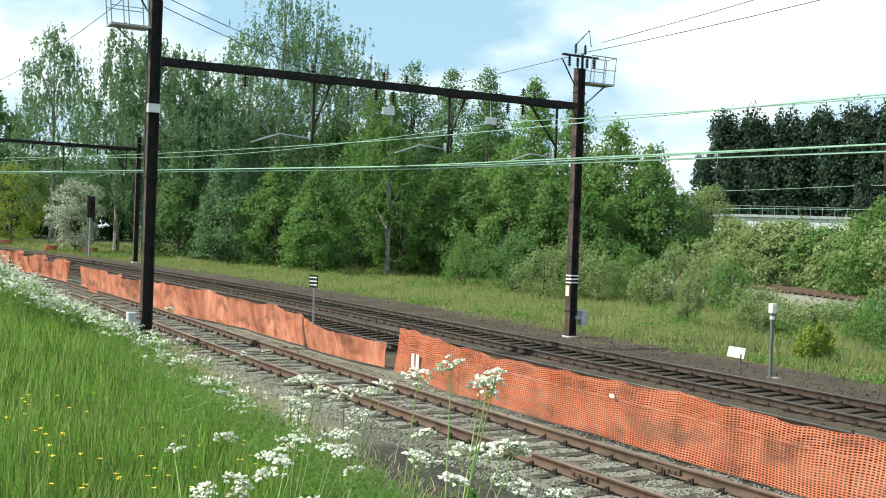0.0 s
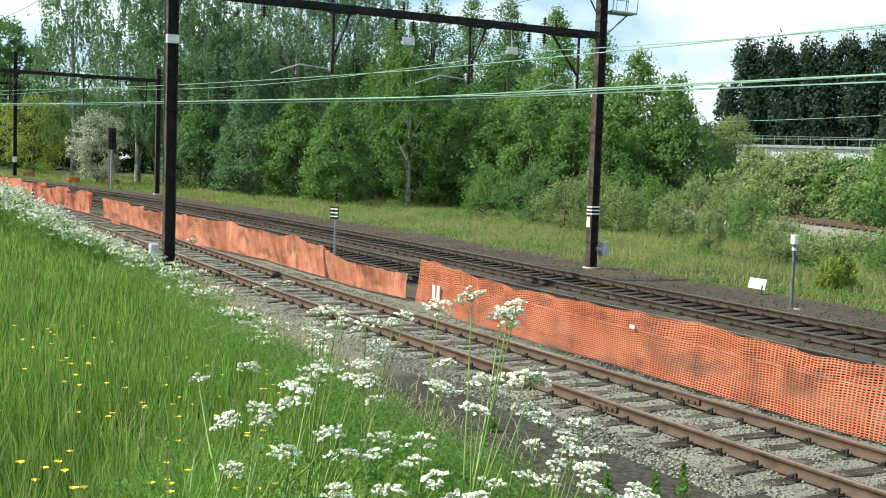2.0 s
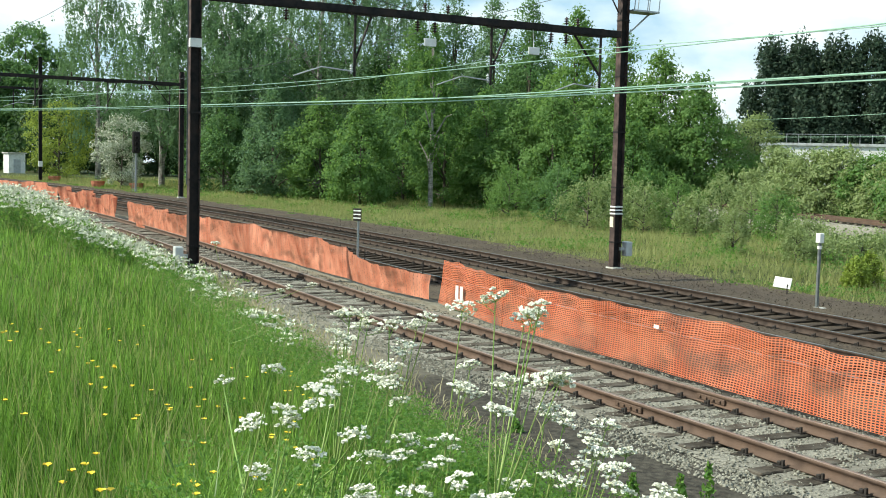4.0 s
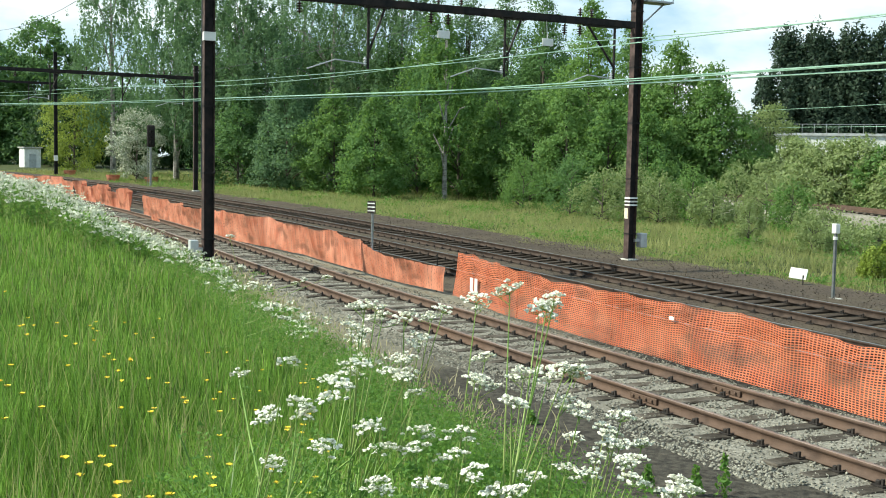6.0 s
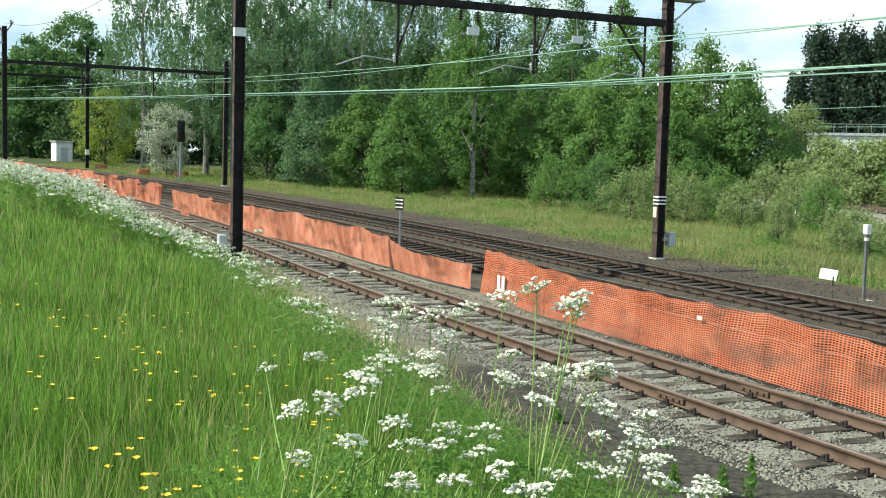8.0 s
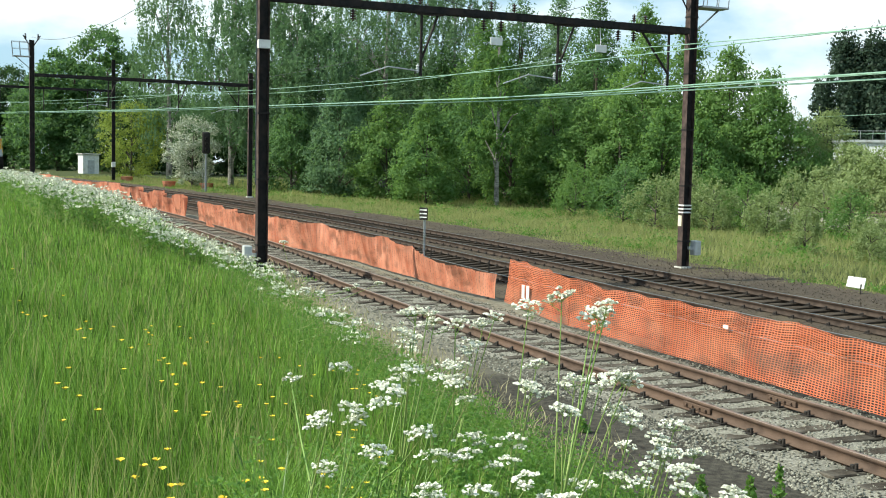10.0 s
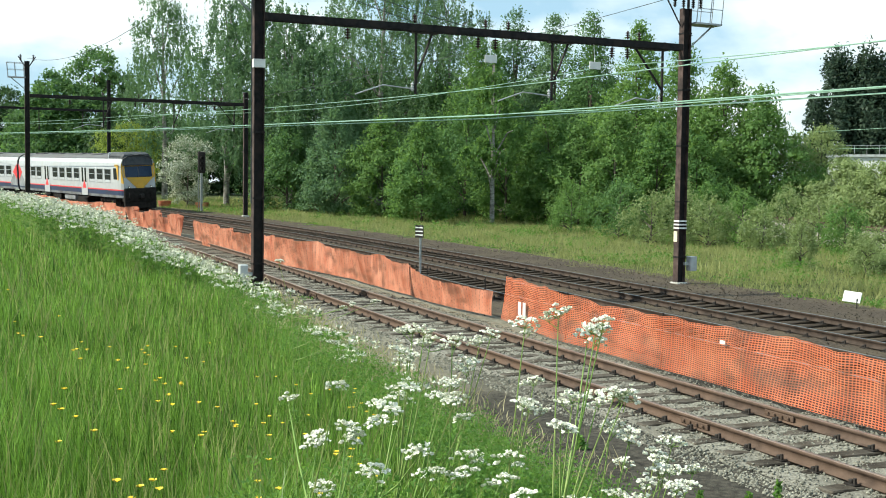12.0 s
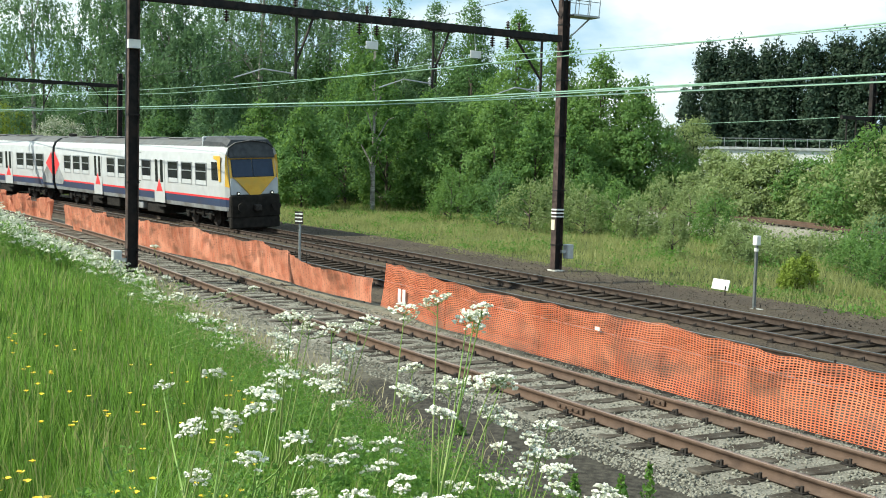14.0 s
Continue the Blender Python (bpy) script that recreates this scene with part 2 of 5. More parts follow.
def tube(bm, pts, radii, n=8, caps=True):
    """A round bar through points with a radius at each."""
    pts = [Vector(p) for p in pts]
    if not isinstance(radii, (list, tuple)):
        radii = [radii] * len(pts)
    radii = [float(r) for r in radii]
    rings = []
    for i, p in enumerate(pts):
        d = (pts[min(i + 1, len(pts) - 1)] - pts[max(i - 1, 0)]).normalized()
        a = d.cross(Vector((0, 0, 1)) if abs(d.z) < 0.9 else Vector((1, 0, 0))).normalized()
        b = d.cross(a)
        rings.append([bm.verts.new(p + radii[i] * (math.cos(2 * math.pi * k / n) * a + math.sin(2 * math.pi * k / n) * b)) for k in range(n)])
    for r0, r1 in zip(rings, rings[1:]):
        for k in range(n):
            bm.faces.new((r0[k], r0[(k + 1) % n], r1[(k + 1) % n], r1[k]))
    if caps:
        bm.faces.new(rings[0][::-1])
        bm.faces.new(rings[-1])


def lathe(bm, base, profile, n=12):
    """A turned piece on an upright axis: (radius, height) pairs."""
    base = Vector(base)
    rings = [[bm.verts.new(base + Vector((r * math.cos(2 * math.pi * k / n), r * math.sin(2 * math.pi * k / n), z))) for k in range(n)] for r, z in profile]
    for r0, r1 in zip(rings, rings[1:]):
        for k in range(n):
            bm.faces.new((r0[k], r0[(k + 1) % n], r1[(k + 1) % n], r1[k]))
    bm.faces.new(rings[0][::-1])
    bm.faces.new(rings[-1])


# ---------------- the lie of the land ----------------
APEX_B, APEX_A = 19.2, 15.6


def rise(x):
    return 0.016 * 4 * np.log1p(np.exp(np.clip((-np.asarray(x, float) - 25) / 4, -30, 30)))* (np.asarray(x) > -400)


def arc(x, apex):
    """Line of a main track's middle: a curve between two straights."""
    x = np.asarray(x, float)
    y = apex - (x + 30) ** 2 / 580
    y = np.where(x > -14, apex - 16 ** 2 / 580 - (32 / 580) * (x + 14), y)
    return np.where(x < -130, apex - 100 ** 2 / 580 + (200 / 580) * (x + 130), y)


def siding(x):
    x = np.asarray(x, float)
    y = 10.43 - np.maximum(0, -x - 38) ** 2 / 580
    return np.where(x < -130, 10.43 - 92 ** 2 / 580 + (184 / 580) * (x + 130), y)


def foot(x):
    """Foot of the grass bank."""
    x = np.asarray(x, float)
    return 6.0 + np.clip(-x - 9, -6, 23) * 0.087 + (siding(x) - 10.43)


def ground_z(x, y):
    x, y = np.broadcast_arrays(np.asarray(x, float), np.asarray(y, float))
    up = np.minimum(rise(x), 1.9)
    ft = foot(x)
    level = -0.24 + up
    crest = 1.62 + 0.35 * up
    q = np.clip((ft - y) / np.maximum(ft - 0.4, 1.0), 0, 1)
    bank = level + (crest - level) * (q ** 0.9)
    z = np.where(y < ft, bank, level)
    far = np.clip((y - arc(x, APEX_B) - 5.6) / 14, 0, 1)
    z = z - 0.10 * far + 0.08 * np.sin(x * 0.35 + 1) * np.sin(y * 0.29) * far
    bump = 0.05 * np.sin(x * 1.3) * np.sin(y * 1.7 + 0.6) * np.clip(q * 4, 0, 1)
    return z + np.where(y < 0.35, 0, bump)


def strip(name, xs, ys_fn, lo, hi, n, zfn, mat, label, category):
    """A ribbon of ground along a line, offsets lo..hi across it."""
    off = np.linspace(lo, hi, n)
    gx, go = np.meshgrid(xs, off, indexing="ij")
    gy = ys_fn(gx) + go
    v = np.stack([gx, gy, zfn(gx, gy, go)], -1).reshape(-1, 3)
    i = np.arange(len(xs) - 1)[:, None] * n + np.arange(n - 1)[None]
    f = np.stack([i, i + n, i + n + 1, i + 1], -1).reshape(-1, 4)
    me = arrays_mesh(name, v, f, [mat])
    me.polygons.foreach_set("use_smooth", [True] * len(me.polygons))
    return tagged(new(name, me), label, category, kind="structure")


def ground():
    xs = np.concatenate([np.linspace(-2600, -300, 14), np.linspace(-280, -100, 40), np.linspace(-99, 20, 220), np.linspace(30, 2600, 14)])
    ys = np.concatenate([np.linspace(-2600, -60, 10), np.linspace(-50, -1, 24), np.linspace(-0.5, 26, 90), np.linspace(27, 80, 50), np.linspace(90, 2600, 18)])
    gx, gy = np.meshgrid(xs, ys, indexing="ij")
    v = np.stack([gx, gy, ground_z(gx, gy)], -1).reshape(-1, 3)
    n = len(ys)
    i = np.arange(len(xs) - 1)[:, None] * n + np.arange(n - 1)[None]
    f = np.stack([i, i + n, i + n + 1, i + 1], -1).reshape(-1, 4)
    me = arrays_mesh("ground", v, f, [M["soil"]])
    me.polygons.foreach_set("use_smooth", [True] * len(me.polygons))
    tagged(new("ground", me), "dark earth under rough meadow grass", "ground", kind="structure")


ground()
bed_x = np.concatenate([np.linspace(-150, -60, 60), np.linspace(-59.5, 8, 240)])


def rough(x, y, a):
    return a * (np.sin(x * 5.1 + 2 * np.sin(y * 3.3)) * np.sin(y * 6.7 + x * 0.9))


strip("siding_bed", bed_x, siding, -7.0, 2.6, 40, lambda x, y, o: -0.212 + rise(x) + rough(x, y, 0.012) - 0.012 * np.clip((-o - 1.6) / 2, 0, 1), M["cinder"], "dusty pale path turning to dark cinder beside a disused siding", "gravel bed")
strip("siding_ballast", np.linspace(-75, 4, 330), siding, -1.75, 1.95, 24, lambda x, y, o: -0.190 + rise(x) + 0.020 * np.sin(x * 3.9 + 1.7 * np.sin(y * 2.3)) * np.sin(y * 4.1 + 0.8 * x) + rough(x, y, 0.012) - 0.10 * np.clip((np.abs(o - 0.1) - 1.45) / 0.4, 0, 1), M["ballast_grey"], "pale grey ballast part covering the siding sleepers", "ballast")
strip("main_bed", bed_x, lambda x: arc(x, 17.4), -4.4, 7.2, 44, lambda x, y, o: -0.20 + rise(x) + 0.02 * np.clip(o, 0, 3) + rough(x, y, 0.015) - 0.05 * np.clip((np.abs(o - 0.2) - 3.8) / 1.2, 0, 1), M["ballast_dark"], "dark oily ballast bed of the double track", "ballast")


# ---------------- railway ----------------
def rail_mesh(name, xs, yfn, off, zfn, mats):
    """Flat-bottomed rail swept along a line; head top at zfn."""
    prof = [(-0.036, 0.0), (-0.036, -0.035), (-0.010, -0.052), (-0.010, -0.135), (-0.07, -0.150), (-0.07, -0.165),
            (0.07, -0.165), (0.07, -0.150), (0.010, -0.135), (0.010, -0.052), (0.036, -0.035), (0.036, 0.0)]
    n = len(prof)
    ys = yfn(xs)
    dx, dy = np.gradient(xs), np.gradient(ys)
    ln = np.hypot(dx, dy)
    nx, ny = -dy / ln, dx / ln
    z = zfn(xs)
    v = np.array([[(x + nxx * (off + p[0]), y + nyy * (off + p[0]), zz + p[1]) for p in prof] for x, y, zz, nxx, nyy in zip(xs, ys, z, nx, ny)]).reshape(-1, 3)
    f, idx = [], []
    for i in range(len(xs) - 1):
        for k in range(n):
            f.append((i * n + k, i * n + (k + 1) % n, (i + 1) * n + (k + 1) % n, (i + 1) * n + k))
            idx.append(1 if k == n - 1 else 0)
    me = arrays_mesh(name, v, f, mats)
    me.polygons.foreach_set("material_index", idx)
    return me


def along(yfn, x0, x1, step):
    """Points every step metres along a line, with the heading there."""
    xs = np.linspace(x0, x1, 4000)
    ys = yfn(xs)
    s = np.concatenate([[0], np.cumsum(np.hypot(np.diff(xs), np.diff(ys)))])
    q = np.arange(0, s[-1], step)
    px, py = np.interp(q, s, xs), np.interp(q, s, ys)
    h = np.degrees(np.arctan2(np.interp(q, s, np.gradient(ys, xs)), 1))
    return zip(px, py, h)


def sleeper_mesh(name, mat, length=2.6):
    bm = bmesh.new()
    box(bm, 0, 0, 0, 0.25, length, 0.13, 0.015)
    return finish(name, bm, mat)


def chair_mesh():
    """Base plate with two spikes and a clip."""
    bm = bmesh.new()
    box(bm, 0, 0, 0.008, 0.17, 0.34, 0.016)
    for s in (-1, 1):
        box(bm, 0.03 * s, 0.11 * s, 0.035, 0.06, 0.05, 0.05, 0.008)
        box(bm, -0.04 * s, 0.125 * s, 0.05, 0.03, 0.03, 0.075)
    return finish("base_plate", bm, M["iron_dark"])


CHAIR = chair_mesh()


def track(name, yfn, x0, x1, cant, mats, sleeper_mat, label, z_off=0.0, near=-70):
    top = thing(name, pose(0, 0, 0), label, "railway track", kind="structure")
    xs = np.concatenate([np.linspace(x1, -60, 60), np.linspace(-59, x0, 110)]) if x1 < -60 else np.linspace(x1, x0, 120)
    for side in (-1, 1):
        ob = new("rail", rail_mesh("rail", xs, yfn, side * 0.7535, lambda x: rise(x) + z_off + (cant if side > 0 else 0), mats))
        ob.parent = top
    sm = sleeper_mesh("sleeper", sleeper_mat)
    tilt = math.degrees(math.atan2(cant, 1.5))
    rng = random.Random(len(name))
    for px, py, h in along(yfn, x0, x1, 0.62):
        z = float(rise(px)) + z_off
        o = new("sleeper", sm)
        o.parent = top
        o.matrix_world = pose(px, py, z + cant / 2 - 0.165 - 0.075, tilt, 0, h + rng.uniform(-1.5, 1.5))
        if px > near:
            for side in (-1, 1):
                c = new("base_plate", CHAIR)
                c.parent = top
                n = radians(h + 90)
                c.matrix_world = pose(px + side * 0.7535 * math.cos(n), py + side * 0.7535 * math.sin(n), z + (cant if side > 0 else 0) - 0.172, tilt, 0, h)
    return top


siding_track = track("siding_track", siding, 2, -75, 0.0, [M["rail_rust"], M["rail_rust_top"]], M["sleeper_old"], "rusty disused siding rails on weathered wooden sleepers", near=-45)
track("near_main_track", lambda x: arc(x, APEX_A), 4, -135, 0.09, [M["rail_main"], M["rail_shine"]], M["sleeper_main"], "dark main line rails on oily wooden sleepers", near=-45)
track("far_main_track", lambda x: arc(x, APEX_B), 4, -135, 0.09, [M["rail_main"], M["rail_shine"]], M["sleeper_main"], "dark main line rails on oily wooden sleepers", near=-60)


def fishplates():
    """Bolted joints of the siding, opposite one another."""
    bm = bmesh.new()
    for s in (-1, 1):
        box(bm, 0, s * 0.030, -0.092, 0.62, 0.030, 0.085, 0.006)
        for x in (-0.22, -0.08, 0.08, 0.22):
            box(bm, x, s * 0.058, -0.09, 0.035, 0.03, 0.035, 0.006)
    me = finish("fishplate", bm, M["rail_rust"])
    for x in (-12.9, -30.9):
        for side in (-1, 1):
            o = new("fishplate", me)
            o.parent = siding_track
            o.matrix_world = pose(x, float(siding(x)) + side * 0.7535, float(rise(x)))


fishplates()


def stones(name, count, xr, yfn, lo, hi, zfn, size, mat, label, seed):
    """Loose ballast: small irregular stones lying on a bed."""
    rng = np.random.default_rng(seed)
    x = xr[1] - (xr[1] - xr[0]) * rng.random(count) ** 1.5
    o = lo + (hi - lo) * rng.random(count)
    y = yfn(x) + o
    base = np.array([(1, 0, 0), (-1, 0, 0), (0, 1, 0), (0, -1, 0), (0, 0, 0.8), (0, 0, -0.8)], float)
    tri = np.array([(0, 2, 4), (2, 1, 4), (1, 3, 4), (3, 0, 4), (2, 0, 5), (1, 2, 5), (3, 1, 5), (0, 3, 5)])
    s = size * (0.5 + rng.random((count, 1, 1)))
    v = base[None] * s * (0.65 + 0.7 * rng.random((count, 6, 1))) + 0.25 * s * rng.normal(size=(count, 6, 3))
    a = rng.random(count) * 6.28
    c, sn = np.cos(a)[:, None], np.sin(a)[:, None]
    v = np.stack([v[..., 0] * c - v[..., 1] * sn, v[..., 0] * sn + v[..., 1] * c, v[..., 2]], -1)
    v += np.stack([x, y, zfn(x, y, o) + 0.3 * size], -1)[:, None]
    f = (tri[None] + 6 * np.arange(count)[:, None, None]).reshape(-1, 3)
    tagged(new(name, arrays_mesh(name, v.reshape(-1, 3), f, [mat])), label, "gravel", kind="stuff")


stones("siding_gravel", 19000, (-46, -5), siding, -1.55, 1.8, lambda x, y, o: -0.190 + rise(x) + 0.020 * np.sin(x * 3.9 + 1.7 * np.sin(y * 2.3)) * np.sin(y * 4.1 + 0.8 * x), 0.019, M["stone_grey"], "pale grey loose ballast between siding sleepers", 3)
stones("verge_gravel", 8000, (-46, -9), siding, -2.0, -1.4, lambda x, y, o: -0.222 + rise(x), 0.022, M["stone_grey"], "scattered pale gravel beside the siding", 4)
stones("main_gravel", 13000, (-60, -10), lambda x: arc(x, 17.4), -3.6, 6.4, lambda x, y, o: -0.205 + rise(x) + 0.02 * np.clip(o, 0, 3), 0.017, M["stone_dark"], "dark brown loose ballast of the main tracks", 5)


# ---------------- overhead line ----------------
def h_post(h, parent, mat):
    """Steel H-section: two flanges and a web; the web's near-black colour holds the recess's shade."""
    bm = bmesh.new()
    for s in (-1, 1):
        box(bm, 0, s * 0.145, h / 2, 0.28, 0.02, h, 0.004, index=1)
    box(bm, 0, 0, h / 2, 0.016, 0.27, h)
    for k in range(int(h // 1.9) + 1):
        z = 0.9 + k * 1.9
        if z < h - 0.3:
            for s in (-1, 1):
                box(bm, 0, s * 0.162, z, 0.30, 0.014, 0.05)
                box(bm, s * 0.146, 0, z, 0.012, 0.33, 0.05)
    return part("post", bm, [M["beam_paint_web_shade"], mat], parent)


def platform(parent, x, y, z, side):
    """Small work platform with a guard rail."""
    bm = bmesh.new()
    box(bm, x, y + side * 0.65, z, 0.6, 1.1, 0.06)
    tube(bm, [(x, y + side * 0.15, z - 0.75), (x, y + side * 1.0, z - 0.03)], 0.03, 6)
    part("work_platform", bm, M["galvanised"], parent, "galvanised work platform")
    bars = [((x - 0.28, y + side * 1.26, z + 0.95), (x + 0.28, y + side * 1.26, z + 0.95), 0.018)]
    for dx in (-0.28, 0.28):
        bars += [((x + dx, y + side * dy, z), (x + dx, y + side * (dy + 0.08), z + 0.95), 0.018) for dy in (0.15, 0.7, 1.18)]
        bars.append(((x + dx, y + side * 0.2, z + 0.95), (x + dx, y + side * 1.26, z + 0.95), 0.018))
        bars.append(((x + dx, y + side * 0.2, z + 0.5), (x + dx, y + side * 1.22, z + 0.5), 0.014))
    for a, b, r in bars:
        bm = bmesh.new()
        tube(bm, [a, b], r, 5)
        part("guard_bar", bm, M["galvanised"], parent)


def insulator(bm, p, n=4, r=0.075, up=True, step=0.075):
    s = 1 if up else -1
    prof = [(0.02, 0)]
    for k in range(n):
        z = 0.04 + k * step
        prof += [(0.03, z), (r, z + 0.018), (r * 0.8, z + 0.04), (0.03, z + 0.05)]
    prof.append((0.02, 0.06 + n * step))
    lathe(bm, p, [(a, s * b) for a, b in prof], 10)


def gantry(x, y0, y1, z0, z1, beam, full, label):
    g = thing("catenary_gantry", pose(x, 0, 0), label, "gantry", "overhead line gantries")
    tops = (9.9, 9.3) if full else (11.0, 9.6)
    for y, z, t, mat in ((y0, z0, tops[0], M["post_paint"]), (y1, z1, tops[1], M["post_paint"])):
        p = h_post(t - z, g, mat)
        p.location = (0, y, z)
        bm = bmesh.new()
        box(bm, 0, 0, 0.06, 0.46, 0.46, 0.26, 0.03)
        q = part("footing", bm, M["concrete"], g, "pale concrete footing")
        q.location = (0, y, z - 0.16)
    bm = bmesh.new()
    w = y1 - y0
    for s in (-1, 1):
        box(bm, s * 0.10, (y0 + y1) / 2, beam, 0.07, w - 0.32, 0.22, 0.006)
    for k in range(int(w / 1.2)):
        box(bm, 0, y0 + 0.7 + k * 1.2, beam + 0.115, 0.26, 0.09, 0.012)
    part("beam", bm, M["beam_paint_web_shade"], g)
    # drop tubes with their braces and steady arms
    for y, brace in ((y0 + 4.9, 0.55), (y0 + 9.65, 0.6), (y0 + 13.9, -1.1)):
        bm = bmesh.new()
        tube(bm, [(0, y, beam - 0.1), (0, y, beam - 2.0)], 0.045, 8)
        tube(bm, [(0, y + brace, beam - 0.10), (0, y + 0.02, beam - 1.5)], 0.04, 6)
        box(bm, 0, y + brace / 2, beam - 0.13, 0.2, abs(brace) + 0.3, 0.05)
        part("drop_tube", bm, M["iron_dark"], g)
        bm = bmesh.new()
        insulator(bm, (0, y - 0.1, beam - 1.92), 3, 0.06)
        tube(bm, [(0, y - 0.05, beam - 1.85), (0.1, y - 1.1, beam - 1.78), (0.15, y - 2.0, beam - 2.1)], 0.022, 6)
        part("steady_arm", bm, M["grey_paint"], g)
    for y in (y0 + 4.85, y0 + 7.25, y0 + 8.05, y0 + 12.5, y0 + 12.95):
        bm = bmesh.new()
        insulator(bm, (0, y, beam + 0.14), 3, 0.085)
        part("insulator", bm, M["ceramic"], g, "brown ceramic insulator")
    for y in (y0 + 2.7, y0 + 7.0, y0 + 7.6, y0 + 11.9, y0 + 12.5):
        bm = bmesh.new()
        insulator(bm, (0, y, beam - 0.14), 4, 0.10, up=False)
        part("hanging_insulator", bm, M["ceramic"], g, "brown ceramic insulator")
    if full:
        for y in (y0 + 7.4, y0 + 11.2):
            bm = bmesh.new()
            box(bm, 0.1, y, beam - 0.8, 0.03, 0.42, 0.24, 0.006, pose(0, 0, 0))
            tube(bm, [(0, y, beam - 0.1), (0.08, y, beam - 0.72)], 0.012, 5)
            part("number_plate", bm, M["white_paint"], g, "plain white plate")
        # bands and boxes on the posts
        bm = bmesh.new()
        box(bm, 0, y0, 6.62, 0.31, 0.34, 0.24)
        box(bm, -0.16, y0 - 0.05, 6.62, 0.02, 0.2, 0.26)
        part("white_band", bm, M["white_paint"], g, "white painted band")
        bm = bmesh.new()
        for k in range(3):
            box(bm, 0, y1, 1.84 + k * 0.12, 0.31, 0.33, 0.05)
        part("banding", bm, M["white_paint"], g, "white steel strapping")
        bm = bmesh.new()
        box(bm, -0.03, y1 - 0.165, 1.55, 0.2, 0.012, 0.36)
        part("yellow_plate", bm, M["yellow_faded"], g, "faded cream plate")
        bm = bmesh.new()
        box(bm, 0.12, y1 + 0.42, 0.62, 0.3, 0.26, 0.5, 0.02)
        box(bm, 0.12, y1 + 0.22, 0.62, 0.1, 0.2, 0.1)
        part("switch_box", bm, M["grey_paint"], g, "grey equipment box")
        bm = bmesh.new()
        box(bm, 0, y0 - 0.42, 0.55, 0.28, 0.24, 0.55, 0.02)
        box(bm, 0, y0 - 0.25, 0.55, 0.1, 0.2, 0.1)
        part("switch_box", bm, M["grey_paint"], g, "grey equipment box")
        bm = bmesh.new()
        for dx, dy in ((-0.2, -0.1), (-0.2, 0.12), (0.18, -0.24)):
            tube(bm, [(dx, y0 + dy, 2.6), (dx, y0 + dy, 9.8)], 0.018, 5)
        part("cable", bm, M["wire_dark"], g)
        platform(g, 0, y0 - 0.1, 8.85, -1)
        platform(g, 0, y1 + 0.1, 8.8, 1)
        # switchgear heads
        for y, t, s in ((y0, 9.9, -1), (y1, 9.3, 1)):
            bm = bmesh.new()
            box(bm, 0, y, t + 0.42, 0.12, 1.5, 0.06)
            for dy in (-0.45, -0.1, 0.3, 0.6):
                insulator(bm, (0, y + dy, t + 0.02), 4, 0.07)
            for dy in (-0.2, 0.2):
                insulator(bm, (0, y + dy, t + 0.48), 4, 0.06)
            tube(bm, [(0, y - 0.2, t + 0.8), (0, y + 0.35 * s, t + 1.35), (0, y + 0.45 * s, t + 0.8)], 0.02, 5)
            tube(bm, [(0, y - 0.2, t - 0.6), (0, y - 0.75, t + 0.25)], 0.025, 6)
            tube(bm, [(0, y + 0.1, t), (0, y + 0.1, t + 0.5)], 0.05, 6)
            part("switch_head", bm, M["iron_dark"], g, "dark isolator switch with ceramic insulators")
        bm = bmesh.new()
        tube(bm, [(-0.15, 0.2, 0), (0.15, 0.2, 0)], 0.009, 4)
        iron = finish("step_iron", bm, M["iron_dark"])
        for y in (y0, y1):
            for k in range(16):
                part("step_iron", iron, None, g).location = (0, y, 2.4 + k * 0.4)
    else:
        bm = bmesh.new()
        for s in (-1, 1):
            tube(bm, [(0, y0 + s * 0.1, 10.6), (0, y0 + s * 0.55, 11.3)], 0.04, 6)
            insulator(bm, (0, y0 + s * 0.4, 11.0), 5, 0.09)
        part("switch_head", bm, M["iron_dark"], g, "dark isolator switch with ceramic insulators")
        platform(g, 0, y0, 9.9, -1)
    return g


M["galvanised_dark"] = material("galvanised_dark", (0.11, 0.12, 0.12), (0.18, 0.19, 0.19), 9.0, 0.6, metal=0.3)
M["yellow_faded"] = material("yellow_faded", (0.55, 0.50, 0.36), (0.66, 0.61, 0.46), 6.0, 0.6)
gantry(-32.0, 8.3, 23.1, -0.05, -0.05, 7.97, True, "dark steel overhead line gantry across three tracks")
gantry(-80.0, 5.1, 19.85, 0.8, 0.75, 8.72, False, "dark steel overhead line gantry further along the tracks")


def single_mast(x, y, z, h, label, span=11.8):
    g = thing("catenary_mast", pose(x, y, z), label, "mast", "overhead line masts")
    h_post(h, g, M["beam_paint_web_shade"])
    bm = bmesh.new()
    box(bm, 0, -span / 2 - 0.1, h * 0.74, 0.2, span, 0.22)
    part("beam", bm, M["beam_paint_web_shade"], g)
    for d in (-0.2 * span, -0.53 * span, -0.85 * span):
        bm = bmesh.new()
        tube(bm, [(0, d, h * 0.73), (0, d, h * 0.73 - 1.9)], 0.045, 6)
        part("drop_tube", bm, M["iron_dark"], g)
    bm = bmesh.new()
    box(bm, 0, 0, 1.5, 0.3, 0.34, 0.5)
    part("white_band", bm, M["white_paint"], g, "white painted band")


single_mast(-111.0, 14.35, 1.25, 11.4, "dark steel overhead line mast with cross beam")


single_mast(-47.6, 58.0, 0.2, 9.6, "distant rusty catenary mast beside the branch line", 2.6)


